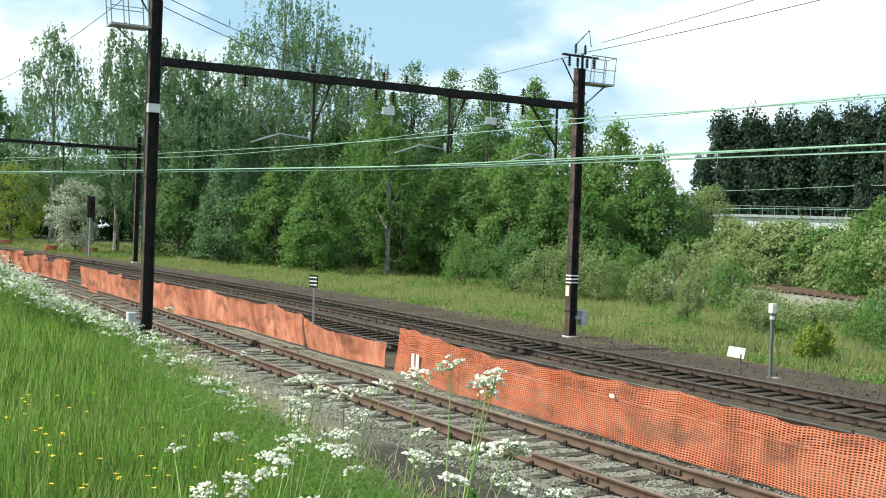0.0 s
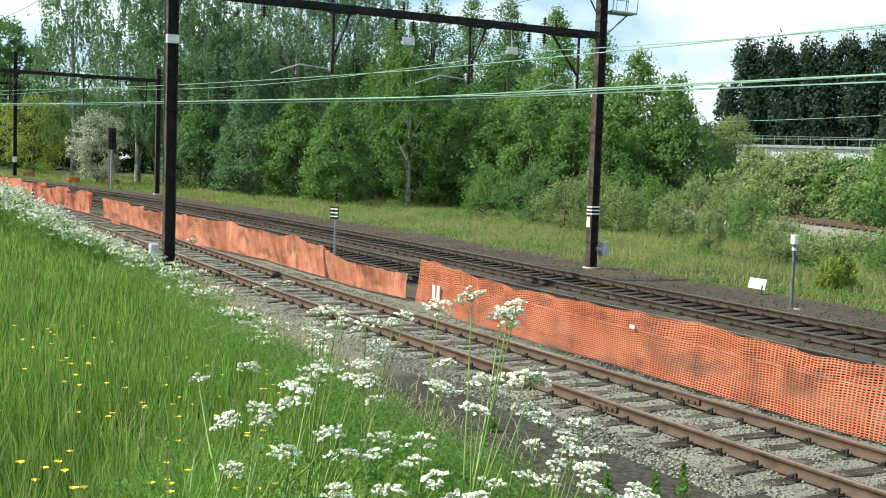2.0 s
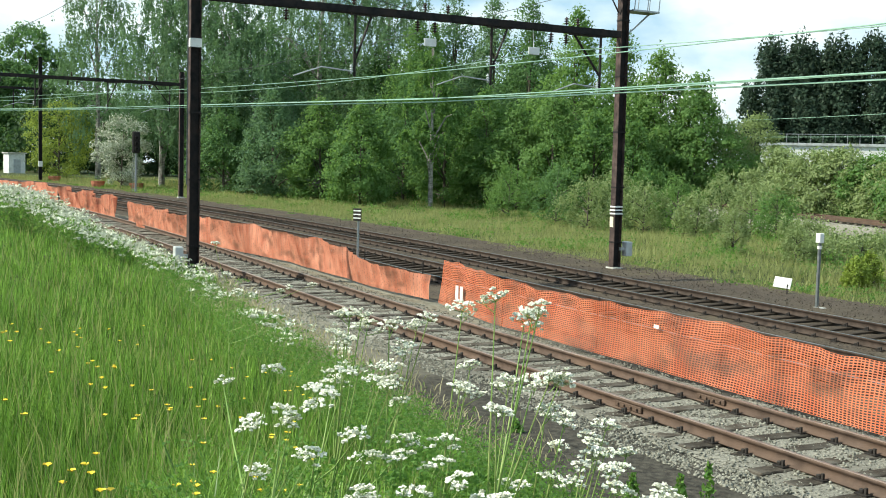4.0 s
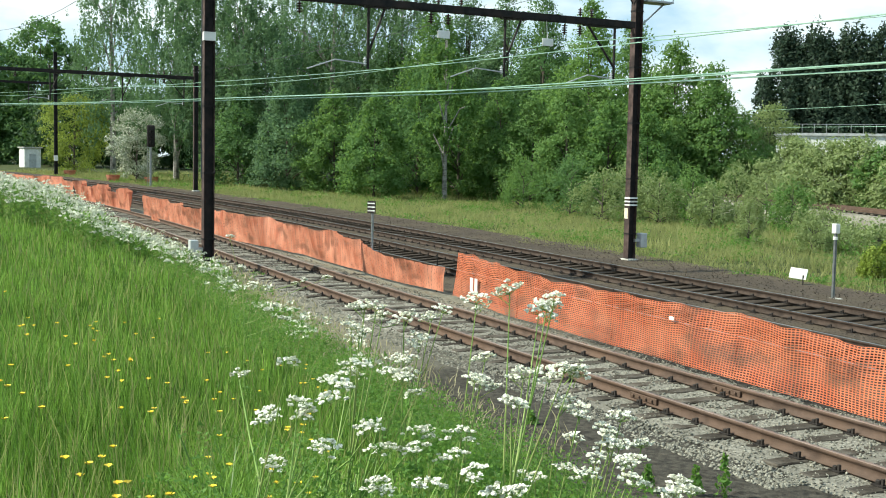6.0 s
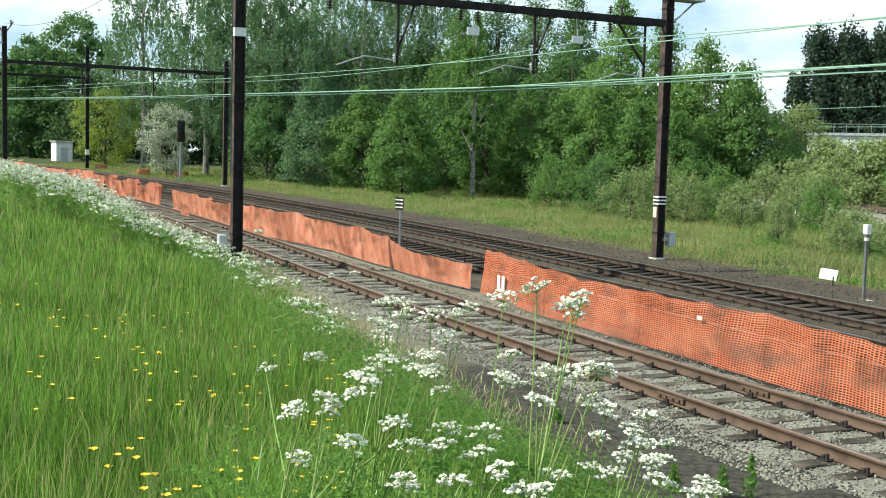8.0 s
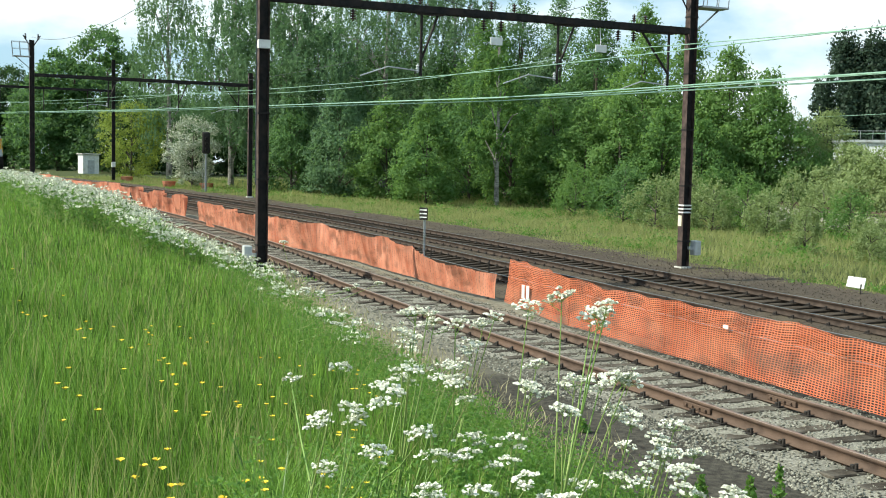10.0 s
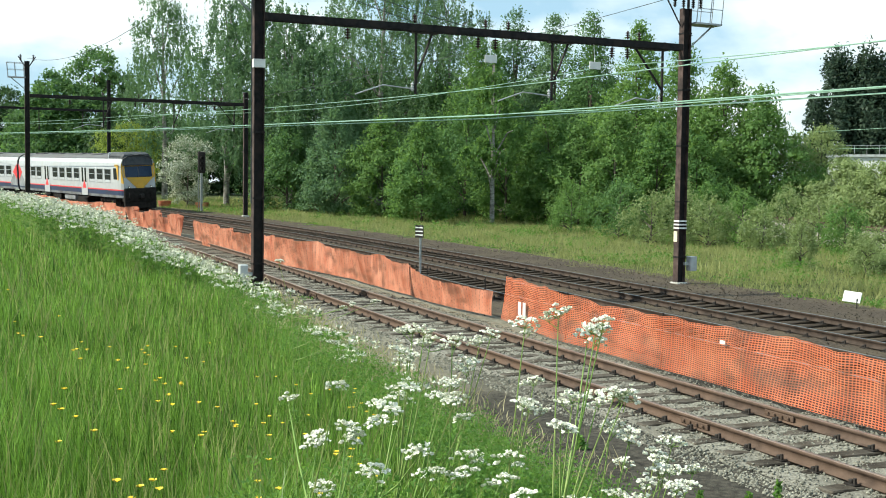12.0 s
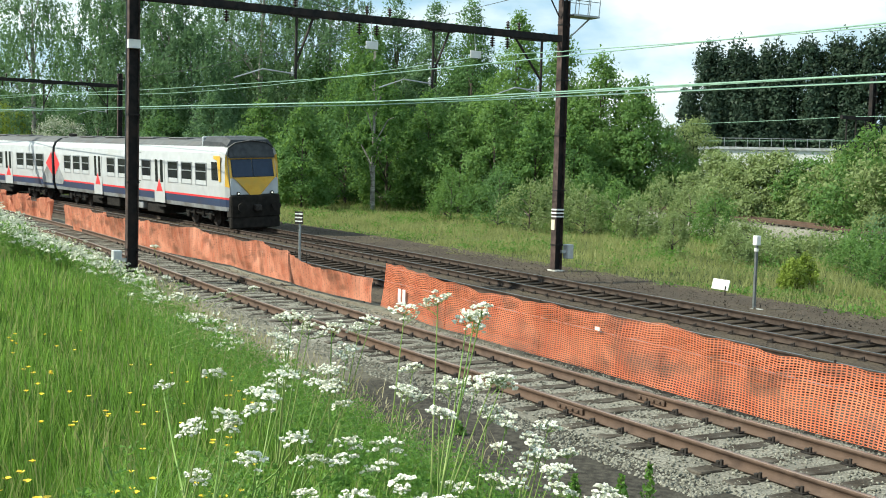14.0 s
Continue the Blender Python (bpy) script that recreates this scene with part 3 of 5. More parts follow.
def wires(name, lines, radius, mat, label):
    top = thing(name, pose(0, 0, 0), label, "overhead wire")
    for pts in lines:
        bm = bmesh.new()
        tube(bm, pts, radius, 5)
        part("wire", bm, mat, top)
    return top


def sagging(a, b, sag, n=12):
    a, b = Vector(a), Vector(b)
    return [a.lerp(b, k / n) - Vector((0, 0, 4 * sag * (k / n) * (1 - k / n))) for k in range(n + 1)]


def wire_run(y_shift, apex, zs, sag):
    """One wire over a track, held at each gantry: heights at x = 25, -32, -80, -128."""
    xs = (25, -32, -80, -128)
    p = [(x, float(arc(x, apex)) + y_shift, z) for x, z in zip(xs, zs)]
    out = []
    for a, b in zip(p, p[1:]):
        out += sagging(a, b, sag)[(1 if out else 0):]
    return out


wires("contact_wires", [wire_run(0.3, APEX_A, (4.0, 5.33, 6.55, 7.5), 0.0), wire_run(0.2, APEX_A, (4.15, 5.42, 6.62, 7.6), 0.0),
                        wire_run(0.3, APEX_B, (4.7, 5.72, 6.9, 7.8), 0.0)], 0.017, M["wire"], "green weathered copper contact wires")
wires("catenary_wires", [wire_run(0.3, APEX_A, (5.2, 6.28, 7.6, 8.6), 0.12), wire_run(0.6, APEX_B, (6.2, 7.15, 8.0, 9.2), 0.55)], 0.013, M["wire"], "green weathered copper carrier wires")
wires("feeder_wires", [sagging((25, 21.0, 13.5), (-32, 23.4, 9.9), 1.2, 20), sagging((-32, 23.4, 9.9), (-80, 18.5, 8.9), 0.4),
                       sagging((25, 22.5, 15.0), (-32, 24.0, 10.3), 0.9, 20), sagging((25, 8.0, 14.0), (-32, 8.4, 10.6), 0.8), sagging((-32, 8.4, 10.6), (-80, 5.1, 11.2), 1.4),
                       sagging((-32, 8.3, 9.6), (-32, 14.0, 7.95), 0.1), sagging((-32, 8.3, 9.9), (-32, 16.0, 7.95), 0.2)], 0.012, M["wire_dark"], "dark sagging feeder cables")


wires("branch_wires", [sagging((-95, 60.5, 8.2), (-47.6, 56.5, 7.4), 0.3), sagging((-47.6, 56.5, 7.4), (0, 46, 6.6), 0.3),
                       sagging((-95, 60.5, 6.6), (-47.6, 56.5, 5.9), 0.0), sagging((-47.6, 56.5, 5.9), (0, 46, 5.2), 0.0)], 0.016, M["wire"], "thin distant wires over the branch line")


# ---------------- orange barrier ----------------
def net_material(name, c0, c1, dirt):
    m = bpy.data.materials.new(name)
    m.use_nodes = True
    nt = m.node_tree
    b = nt.nodes["Principled BSDF"]
    b.inputs["Roughness"].default_value = 0.55
    col = ramp_color(nt, noise_fac(nt, 1.7, 7.0, (1.6, 1, 1)), c0, c1)
    f = ramp_color(nt, noise_fac(nt, 1.3, 9.0, (1, 1, 1.8)), (0, 0, 0), (0.9, 0.9, 0.9), 0.5, 0.70)
    col = blend(nt, col, dirt, f)
    nt.links.new(col, b.inputs["Base Color"])
    tr = nt.nodes.new("ShaderNodeBsdfTranslucent")
    nt.links.new(col, tr.inputs["Color"])
    mx = nt.nodes.new("ShaderNodeMixShader")
    mx.inputs["Fac"].default_value = 0.3
    nt.links.new(b.outputs["BSDF"], mx.inputs[1])
    nt.links.new(tr.outputs["BSDF"], mx.inputs[2])
    nt.links.new(mx.outputs["Shader"], nt.nodes["Material Output"].inputs["Surface"])
    return m


M["net"] = net_material("net", (0.56, 0.130, 0.055), (0.72, 0.230, 0.115), (0.22, 0.080, 0.045))
M["net_faded"] = net_material("net_faded", (0.50, 0.155, 0.085), (0.76, 0.34, 0.22), (0.22, 0.085, 0.050))


def fence_line(x):
    x = np.asarray(x, float)
    return np.interp(x, [-110, -100, -86, -78, -69, -60, -52, -48.5, -42.6, -35.4, -28, -24.8, -21, -17, -11, 2],
                     [1.6, 4.6, 7.8, 9.2, 10.2, 10.9, 10.8, 11.05, 11.35, 12.38, 12.4, 12.62, 12.18, 12.15, 11.98, 11.9])


def net(name, x0, x1, height, cell_x, cell_z, band_x, band_z, mat, seed, lean, parent, slack=0.016):
    """A strip of net: level bands and upright strands with open cells, hung between stakes with folds."""
    nx, nz = int(abs(x1 - x0) / cell_x), int(height(0.5) / cell_z)
    u = np.linspace(0, 1, nx + 1)

    def place(uu, w):
        x = x0 + (x1 - x0) * uu
        h = np.vectorize(height)(uu)
        fold = slack * (np.sin(uu * 31 + seed) + 0.7 * np.sin(uu * 73 + 2 * seed) + 0.35 * np.sin(uu * 140 + w * 0.6) + 0.3 * np.sin(uu * 390 + 2 * np.sin(uu * 60) + w * 0.5))
        y = fence_line(x) + fold * (0.3 + w) + lean * (w - 0.3) + 0.02 * np.sin(w * 4 + uu * 40)
        sagging_rows = 0.012 * np.sin(uu * 97 + 3 * w + seed) + 0.010 * np.sin(uu * 211 + 5 * w) + 0.010 * np.sin(uu * 41 + 2 * seed)
        z = -0.14 + rise(x) + h * w * (1 - 0.03 * np.abs(np.sin(uu * 47 + seed))) + sagging_rows * np.sqrt(w)
        return np.stack([x, y, z], -1)

    vs, fs = [], []
    base = 0
    # level bands
    for k in range(nz + 1):
        w0 = max(0.0, k / nz - band_z / 2)
        w1 = min(1.0, k / nz + band_z / 2)
        a, b = place(u, np.full_like(u, w0)), place(u, np.full_like(u, w1))
        vs += [a, b]
        i = np.arange(nx) + base
        fs.append(np.stack([i, i + 1, i + 1 + nx + 1, i + nx + 1], -1))
        base += 2 * (nx + 1)
    # upright strands
    for s in range(nx + 1):
        um = np.array([s / nx - band_x / nx / 2, s / nx + band_x / nx / 2])
        w = np.linspace(0, 1, nz + 1)
        a = place(np.repeat(um, nz + 1), np.tile(w, 2))
        a[:, 1] += 0.003
        vs.append(a)
        i = np.arange(nz) + base
        fs.append(np.stack([i, i + 1, i + 1 + nz + 1, i + nz + 1], -1))
        base += 2 * (nz + 1)
    return part(name, arrays_mesh(name, np.concatenate(vs), np.concatenate(fs), [mat]), None, parent)


def stake(x, h, parent, dy=0.2):
    bm = bmesh.new()
    tube(bm, [(0, 0, -0.3), (0.02, 0, h)], 0.018, 6)
    o = part("stake", bm, M["iron_dark"], parent)
    o.location = (x, float(fence_line(x)) + dy, -0.14 + float(rise(x)))


barrier = thing("barrier_net", pose(0, 0, 0), "bright orange plastic barrier mesh between siding and main track", "barrier fence", "orange barriers")
net("mesh", -24.8, 0.5, lambda u: 1.10 - 0.10 * min(1, u * 5) + 0.03 * math.sin(u * 19), 0.072, 0.036, 0.32, 0.46 * 0.036, M["net"], 1.0, 0.10, barrier, 0.030)
for sx in (-24.75, -21.3, -17.6, -14.0, -10.4, -6.5, -2.5):
    stake(sx, 1.0, barrier)
bm = bmesh.new()
for dx in (0.0, 0.14):
    box(bm, -23.35 + dx * 1.6, float(fence_line(-23.3)) - 0.09, 0.33, 0.14, 0.012, 0.32, 0.004, pose(0, 0, 0))
part("paper_tag", bm, M["white_paint"], barrier, "small white paper tags")
bm = bmesh.new()
box(bm, -15.4, float(fence_line(-15.4)) - 0.06, 0.62, 0.13, 0.014, 0.06)
part("cable_tie_tag", bm, M["white_paint"], barrier, "small pale torn tag")

barrier2 = thing("barrier_net", pose(0, 0, 0), "sun-faded dusty orange barrier mesh sagging beside the siding", "barrier fence", "orange barriers")
net("mesh", -53.5, -25.5, lambda u: 1.02 - 0.34 * min(1.0, max(0.0, u - 0.74) / 0.16) + 0.05 * math.sin(u * 17) + 0.025 * math.sin(u * 61), 0.10, 0.055, 0.76, 0.74 * 0.055, M["net_faded"], 2.3, -0.10, barrier2, 0.085)
for sx in (-26.0, -29.5, -34.2, -40.0, -46.0, -53.0):
    stake(sx, 0.95, barrier2)
barrier3 = thing("barrier_net", pose(0, 0, 0), "torn orange barrier mesh with drooping top edge", "barrier fence", "orange barriers")
net("mesh", -69.5, -57.0, lambda u: 0.98 + 0.15 * math.sin(u * 16), 0.12, 0.06, 0.8, 0.8 * 0.06, M["net_faded"], 4.1, -0.05, barrier3, 0.12)
barrier4 = thing("barrier_net", pose(0, 0, 0), "torn orange barrier mesh with drooping top edge", "barrier fence", "orange barriers")
net("mesh", -110, -70.3, lambda u: 1.0 + 0.1 * math.sin(u * 16), 0.16, 0.08, 0.85, 0.85 * 0.08, M["net_faded"], 5.1, -0.05, barrier4, 0.12)


# ---------------- lineside things ----------------
def marker_sign():
    g = thing("marker_sign", pose(-29.9, 12.55, -0.16), "grey post with a small black and white striped board", "sign")
    bm = bmesh.new()
    tube(bm, [(0, 0, 0), (0, 0, 2.2)], 0.035, 8)
    part("post", bm, M["galvanised"], g)
    bm = bmesh.new()
    box(bm, 0.05, 0, 2.02, 0.02, 0.30, 0.36, 0.004)
    b = part("board", bm, M["iron_dark"], g, "black board")
    for k in range(3):
        bm = bmesh.new()
        box(bm, 0.064, 0, 1.92 + k * 0.105, 0.006, 0.27, 0.035)
        part("stripe", bm, M["white_paint"], b, "white stripe")
    g.rotation_euler = (0, 0, radians(-62))


def marker_post():
    g = thing("marker_post", pose(-21.75, 22.25, -0.2), "grey steel post with a white cap box", "post")
    bm = bmesh.new()
    tube(bm, [(0, 0, 0), (0, 0, 1.75)], 0.045, 8)
    part("post", bm, M["galvanised_dark"], g)
    bm = bmesh.new()
    box(bm, 0, 0, 1.87, 0.16, 0.16, 0.26, 0.015)
    part("cap", bm, M["white_paint"], g, "white cap box")
    bm = bmesh.new()
    tube(bm, [(0, 0, 1.58), (0, 0, 1.66)], 0.062, 10)
    part("collar", bm, M["white_paint"], g, "white collar")
    bm = bmesh.new()
    box(bm, 0, 0, 0.02, 0.42, 0.3, 0.05, 0.01)
    part("foot_plate", bm, M["concrete"], g)


def white_board():
    g = thing("marker_board", pose(-24.6, 23.7, -0.12, 0, 0, 25), "small white board lying tilted by the ballast edge", "board")
    bm = bmesh.new()
    box(bm, 0, 0, 0.30, 0.52, 0.03, 0.32, 0.01, pose(0, 0, 0, -18, 4, 0))
    part("board", bm, M["white_paint"], g)
    bm = bmesh.new()
    tube(bm, [(0.18, 0.03, -0.1), (0.18, 0.05, 0.25)], 0.02, 6)
    part("leg", bm, M["iron_dark"], g)


def signal(x, y, z):
    g = thing("railway_signal", pose(x, y, z, 0, 0, 0), "black railway signal head on a ladder post", "signal")
    bm = bmesh.new()
    tube(bm, [(0, 0, 0), (0, 0, 4.6)], 0.075, 8)
    part("post", bm, M["galvanised"], g)
    bm = bmesh.new()
    for s in (-0.16, 0.16):
        tube(bm, [(-0.25, s, 0), (-0.25, s, 4.4)], 0.02, 5)
    for k in range(14):
        tube(bm, [(-0.25, -0.16, 0.3 + k * 0.3), (-0.25, 0.16, 0.3 + k * 0.3)], 0.012, 4)
    part("ladder", bm, M["galvanised"], g)
    bm = bmesh.new()
    box(bm, 0.12, 0, 3.9, 0.16, 0.62, 1.7, 0.08)
    h = part("signal_head", bm, M["iron_dark"], g, "black backing board")
    for k in range(3):
        bm = bmesh.new()
        tube(bm, [(0.2, 0, 3.4 + k * 0.42), (0.42, 0, 3.4 + k * 0.42)], 0.13, 10, caps=False)
        part("hood", bm, M["iron_dark"], h)


def hut(x, y, z):
    g = thing("relay_cabinet", pose(x, y, z, 0, 0, 12), "small white concrete relay hut in the grass", "hut")
    bm = bmesh.new()
    box(bm, 0, 0, 1.3, 1.9, 1.9, 2.6, 0.03)
    part("body", bm, M["white_paint"], g)
    bm = bmesh.new()
    box(bm, 0, 0, 2.67, 2.2, 2.2, 0.14, 0.02)
    part("roof", bm, M["concrete"], g)
    bm = bmesh.new()
    box(bm, 0.96, 0, 1.0, 0.04, 0.8, 1.9, 0.01)
    part("door", bm, M["grey_paint"], g, "grey steel door")


def net_roll(x, y, z, rz):
    # a leftover roll of orange barrier mesh, simplified to a tapered tub
    g = tagged(new("barrier_roll"), "bit of rolled orange barrier mesh on the grass, simplified to a tub shape", "tub", "orange tubs")
    g.matrix_world = pose(x, y, z, 0, 0, rz)
    bm = bmesh.new()
    r = bmesh.ops.create_cone(bm, cap_ends=True, segments=12, radius1=0.48, radius2=0.60, depth=0.5)
    bmesh.ops.translate(bm, vec=(0, 0, 0.25), verts=r["verts"])
    part("tub", bm, M["net_faded"], g)


marker_sign()
marker_post()
white_board()
signal(-88.8, 18.5, float(ground_z(-88.8, 18.5)))


def far_building():
    g = thing("warehouse", pose(-98, 101, -0.85, 0, 0, 44), "low white flat-roofed building behind the trees", "building")
    bm = bmesh.new()
    box(bm, 0, 0, 3.9, 15, 10, 7.8)
    part("wall", bm, M["white_paint"], g)
    bm = bmesh.new()
    box(bm, 0, 0, 7.95, 15.4, 10.4, 0.3)
    part("roof", bm, M["grey_paint"], g, "grey flat roof")
    bm = bmesh.new()
    for k in range(12):
        box(bm, -7.3 + k * 1.32, -5.1, 8.6, 0.06, 0.06, 1.0)
    box(bm, 0, -5.1, 9.1, 15, 0.06, 0.06)
    part("roof_railing", bm, M["galvanised"], g)


far_building()


def distant_track():
    """A third line on a low ballast bank across the scrub."""
    a, b = Vector((-66.0, 51.6, 1.55)), Vector((-14.0, 41.8, 0.5))
    g = thing("branch_track", pose(0, 0, 0), "rusty branch line on a low pale ballast bank", "railway track", kind="structure")
    d = (b - a).normalized()
    n = Vector((-d.y, d.x, 0)).normalized()
    bm = bmesh.new()
    rows = []
    for k in range(41):
        c = a.lerp(b, k / 40)
        rows.append([bm.verts.new(c + n * o + Vector((0, 0, z))) for o, z in ((-4.5, -2.2), (-1.7, -0.24), (0, -0.2), (1.7, -0.24), (4.5, -2.2))])
    for r0, r1 in zip(rows, rows[1:]):
        for k in range(4):
            bm.faces.new((r0[k], r1[k], r1[k + 1], r0[k + 1]))
    part("ballast_bank", bm, M["ballast_grey"], g, "pale ballast")
    for s in (-0.75, 0.75):
        bm = bmesh.new()
        m = Matrix.Translation((a + b) / 2 + n * s) @ d.to_track_quat("X", "Z").to_matrix().to_4x4()
        box(bm, 0, 0, -0.08, (b - a).length, 0.07, 0.16, 0.01, m)
        part("rail", bm, M["rail_rust"], g)
    bm = bmesh.new()
    box(bm, 0, 0, 0, 0.25, 2.6, 0.12, 0.01)
    me = finish("sleeper", bm, M["sleeper_old"])
    for k in range(84):
        o = part("sleeper", me, None, g)
        o.matrix_basis = Matrix.Translation(a.lerp(b, (k + 0.5) / 84) + Vector((0, 0, -0.2))) @ d.to_track_quat("X", "Z").to_matrix().to_4x4()


distant_track()


# ---------------- trees and shrubs ----------------
def leaf_cards(points, size, rng, droop=0.0):
    """Small folded leaf sprays at points: one bent quad each."""
    n = len(points)
    nrm = rng.normal(size=(n, 3))
    nrm[:, 2] = np.abs(nrm[:, 2]) * 0.8 + 0.15
    nrm /= np.linalg.norm(nrm, axis=1, keepdims=True)
    t = rng.normal(size=(n, 3))
    t[:, 2] -= droop
    t -= nrm * (t * nrm).sum(1, keepdims=True)
    t /= np.linalg.norm(t, axis=1, keepdims=True)
    b = np.cross(nrm, t)
    s = (size * (0.55 + 0.9 * rng.random(n)))[:, None]
    v = np.stack([points - t * s, points + b * s * 0.55 - nrm * s * 0.12, points + t * s, points - b * s * 0.55 - nrm * s * 0.12], 1)
    return v.reshape(-1, 3), np.arange(n * 4).reshape(n, 4)


def leaf_scales(points, size, rng, droop=0.0, out=None):
    """Finer leaves for crowns: one pointed three-cornered leaf each, turned to face out where that is given."""
    n = len(points)
    t = rng.normal(size=(n, 3))
    t[:, 2] -= droop
    t /= np.linalg.norm(t, axis=1, keepdims=True)
    b = np.cross(t, rng.normal(size=(n, 3)) + np.array([0.0, 0.0, 0.9]) if out is None else out + 0.30 * rng.normal(size=(n, 3)))
    b /= np.linalg.norm(b, axis=1, keepdims=True)
    s = (size * (0.55 + 0.9 * rng.random(n)))[:, None]
    v = np.stack([points - t * s * 0.7 - b * s * 0.62, points - t * s * 0.5 + b * s * 0.62, points + t * s * 1.1], 1)
    return v.reshape(-1, 3), np.arange(n * 3).reshape(n, 3)


def crown_points(rng, n, height, radius, base, clumps, shape, droop):
    """Points on many overlapping clumps inside an uneven crown."""
    k = np.arange(clumps)
    u = (k + 0.5) / clumps
    u = np.clip(u + rng.normal(size=clumps) * 0.05, 0, 1)

    def envelope(u):
        if shape == "cone":
            return np.sin(np.pi * np.clip(0.12 + 0.84 * u, 0, 1)) ** 0.8 * (1 - 0.80 * u) * 1.15
        if shape in ("column", "poplar"):
            return (0.3 + 0.7 * np.sin(np.pi * np.clip(0.14 + 0.80 * u, 0, 1))) * (1 - 0.48 * u ** 2)
        if shape == "shrub":
            return 0.45 + 0.55 * np.sin(np.pi * np.clip(0.2 + 0.75 * u, 0, 1)) - 0.35 * u ** 3
        return np.sqrt(np.clip(1 - (1.85 * u - 0.85) ** 2 * 0.98, 0.02, 1))

    env = envelope(u)
    a = rng.random(clumps) * 2 * np.pi
    lobes = 1 + 0.22 * np.sin(2 * a + 5 * u + rng.random() * 6) + 0.12 * np.sin(5 * a + 9 * u)
    r = radius * env * lobes * (0.45 + 0.55 * np.sqrt(rng.random(clumps)))
    c = np.stack([r * np.cos(a), r * np.sin(a), base + (height - base) * u], 1)
    size = radius * (0.10 + 0.17 * rng.random(clumps)) * (0.7 + 0.3 * env)
    weight = (env + 0.12) / (env + 0.12).sum()
    which = rng.choice(clumps, n, p=weight)
    d = rng.normal(size=(n, 3))
    d[:, 2] = np.abs(d[:, 2] + 0.35) - 0.35
    d /= np.linalg.norm(d, axis=1, keepdims=True)
    p = c[which] + d * (1.30 * size[which] * (0.45 + 0.75 * rng.random(n)))[:, None] * np.array([0.8, 0.8, 2.2] if shape in ("shrub", "poplar") else [1.0, 1.0, 0.95])
    trunk_out = np.stack([c[which, 0], c[which, 1], 0.35 * radius + 0 * c[which, 0]], 1)
    trunk_out /= np.linalg.norm(trunk_out, axis=1, keepdims=True)
    out = d + 0.55 * trunk_out + np.array([0.0, 0.0, 0.25]) + (0.8 if shape == "shrub" else 0.0) * rng.normal(size=(n, 3))
    if droop > 0.6:
        # hanging twigs: leaves strung below one point
        k = n // 14
        top = p[:k]
        fall = np.abs(rng.normal(size=k)) * droop * radius * 0.30 + 0.3
        q = rng.random((k, 14))
        p = (top[:, None] + np.stack([0.06 * rng.normal(size=(k, 14)), 0.06 * rng.normal(size=(k, 14)), -q * fall[:, None]], -1)).reshape(-1, 3)
        out = np.repeat(out[:k], 14, axis=0) * np.array([1.0, 1.0, 0.5])
    p[:, 2] = np.clip(p[:, 2], 0.15, None)
    return p, c, out / np.linalg.norm(out, axis=1, keepdims=True)


def tree(kind, x, y, height, radius, leaves, leaf, mat, bark, label, shape="round", droop=0.0, base=0.12, clumps=40, seed=0, group="woodland trees", category="tree"):
    rng = np.random.default_rng(seed + int(abs(x) * 13 + y * 7))
    leaves, leaf, clumps = int(leaves * 0.96), leaf * 0.86, int(clumps * 1.6)
    z = float(ground_z(x, y))
    g = thing(kind, pose(x, y, z - 0.05), label, category, group)
    p, c, out = crown_points(rng, leaves, height, radius, base * height, clumps, shape, droop)
    bm = bmesh.new()
    w = max(0.05, height * 0.014)
    lean = rng.normal(size=2) * 0.02 * height
    pts = [(lean[0] * q * q, lean[1] * q * q, height * 0.93 * q) for q in np.linspace(0, 1, 7)]
    tube(bm, pts, [w * (1.05 - 0.95 * q) for q in np.linspace(0, 1, 7)], 7)
    for i in range(min(clumps, 14)):
        e = c[(i * clumps) // 14 % clumps]
        q = max(0.08, min(0.85, (e[2] / height) - 0.14))
        s = Vector((lean[0] * q * q, lean[1] * q * q, height * 0.93 * q))
        e = Vector(e)
        mid = s.lerp(e, 0.5) + Vector((0, 0, 0.05 * height))
        tube(bm, [s, mid, e], [w * (1 - q) * 0.5 + 0.012, w * 0.22 + 0.008, 0.008], 5)
    part("trunk", bm, bark, g)
    v, f = leaf_scales(p, leaf, rng, droop * 1.5, out)
    part("crown", arrays_mesh("crown", v, f, [mat]), None, g)
    return g


def by_bearing(bearing, dist):
    """Place at a bearing in degrees left of straight across the tracks, at a distance."""
    return -dist * math.sin(radians(bearing)), dist * math.cos(radians(bearing))


def set_back(b, d, h, r, k):
    """The same tree k times as far off, grown so that its top stays at the same height against the sky."""
    return b, d * k, h * k - 3.0 * (k - 1), r * k


# tall birches
for b, d, h, r in ((80.0, 118, 21.5, 4.6), (77.0, 104, 19.6, 4.4), (73.8, 98, 17.6, 4.0), (75.4, 101, 19.0, 4.2)):
    tree("birch_tree", *by_bearing(b, d), h, r, 24200, 0.130, M["leaf_birch"], M["birch_bark"], "tall weeping birch with thin hanging foliage", "column", 1.3, 0.22, 110, 1)
for b, d, h, r in ((71.0, 96, 19.0, 5.0), (69.4, 92, 22.6, 5.2), (67.6, 93, 21.0, 4.8), (65.8, 90, 18.4, 4.4), (72.5, 84, 12.5, 4.2)):
    b, d, h, r = set_back(b, d, h, r, 1.15)
    tree("birch_tree", *by_bearing(b, d), h, r, 28600, 0.119, M["leaf_birch"], M["birch_bark"], "tall weeping birch with dense grey-green foliage", "column", 1.0, 0.14, 144, 2)
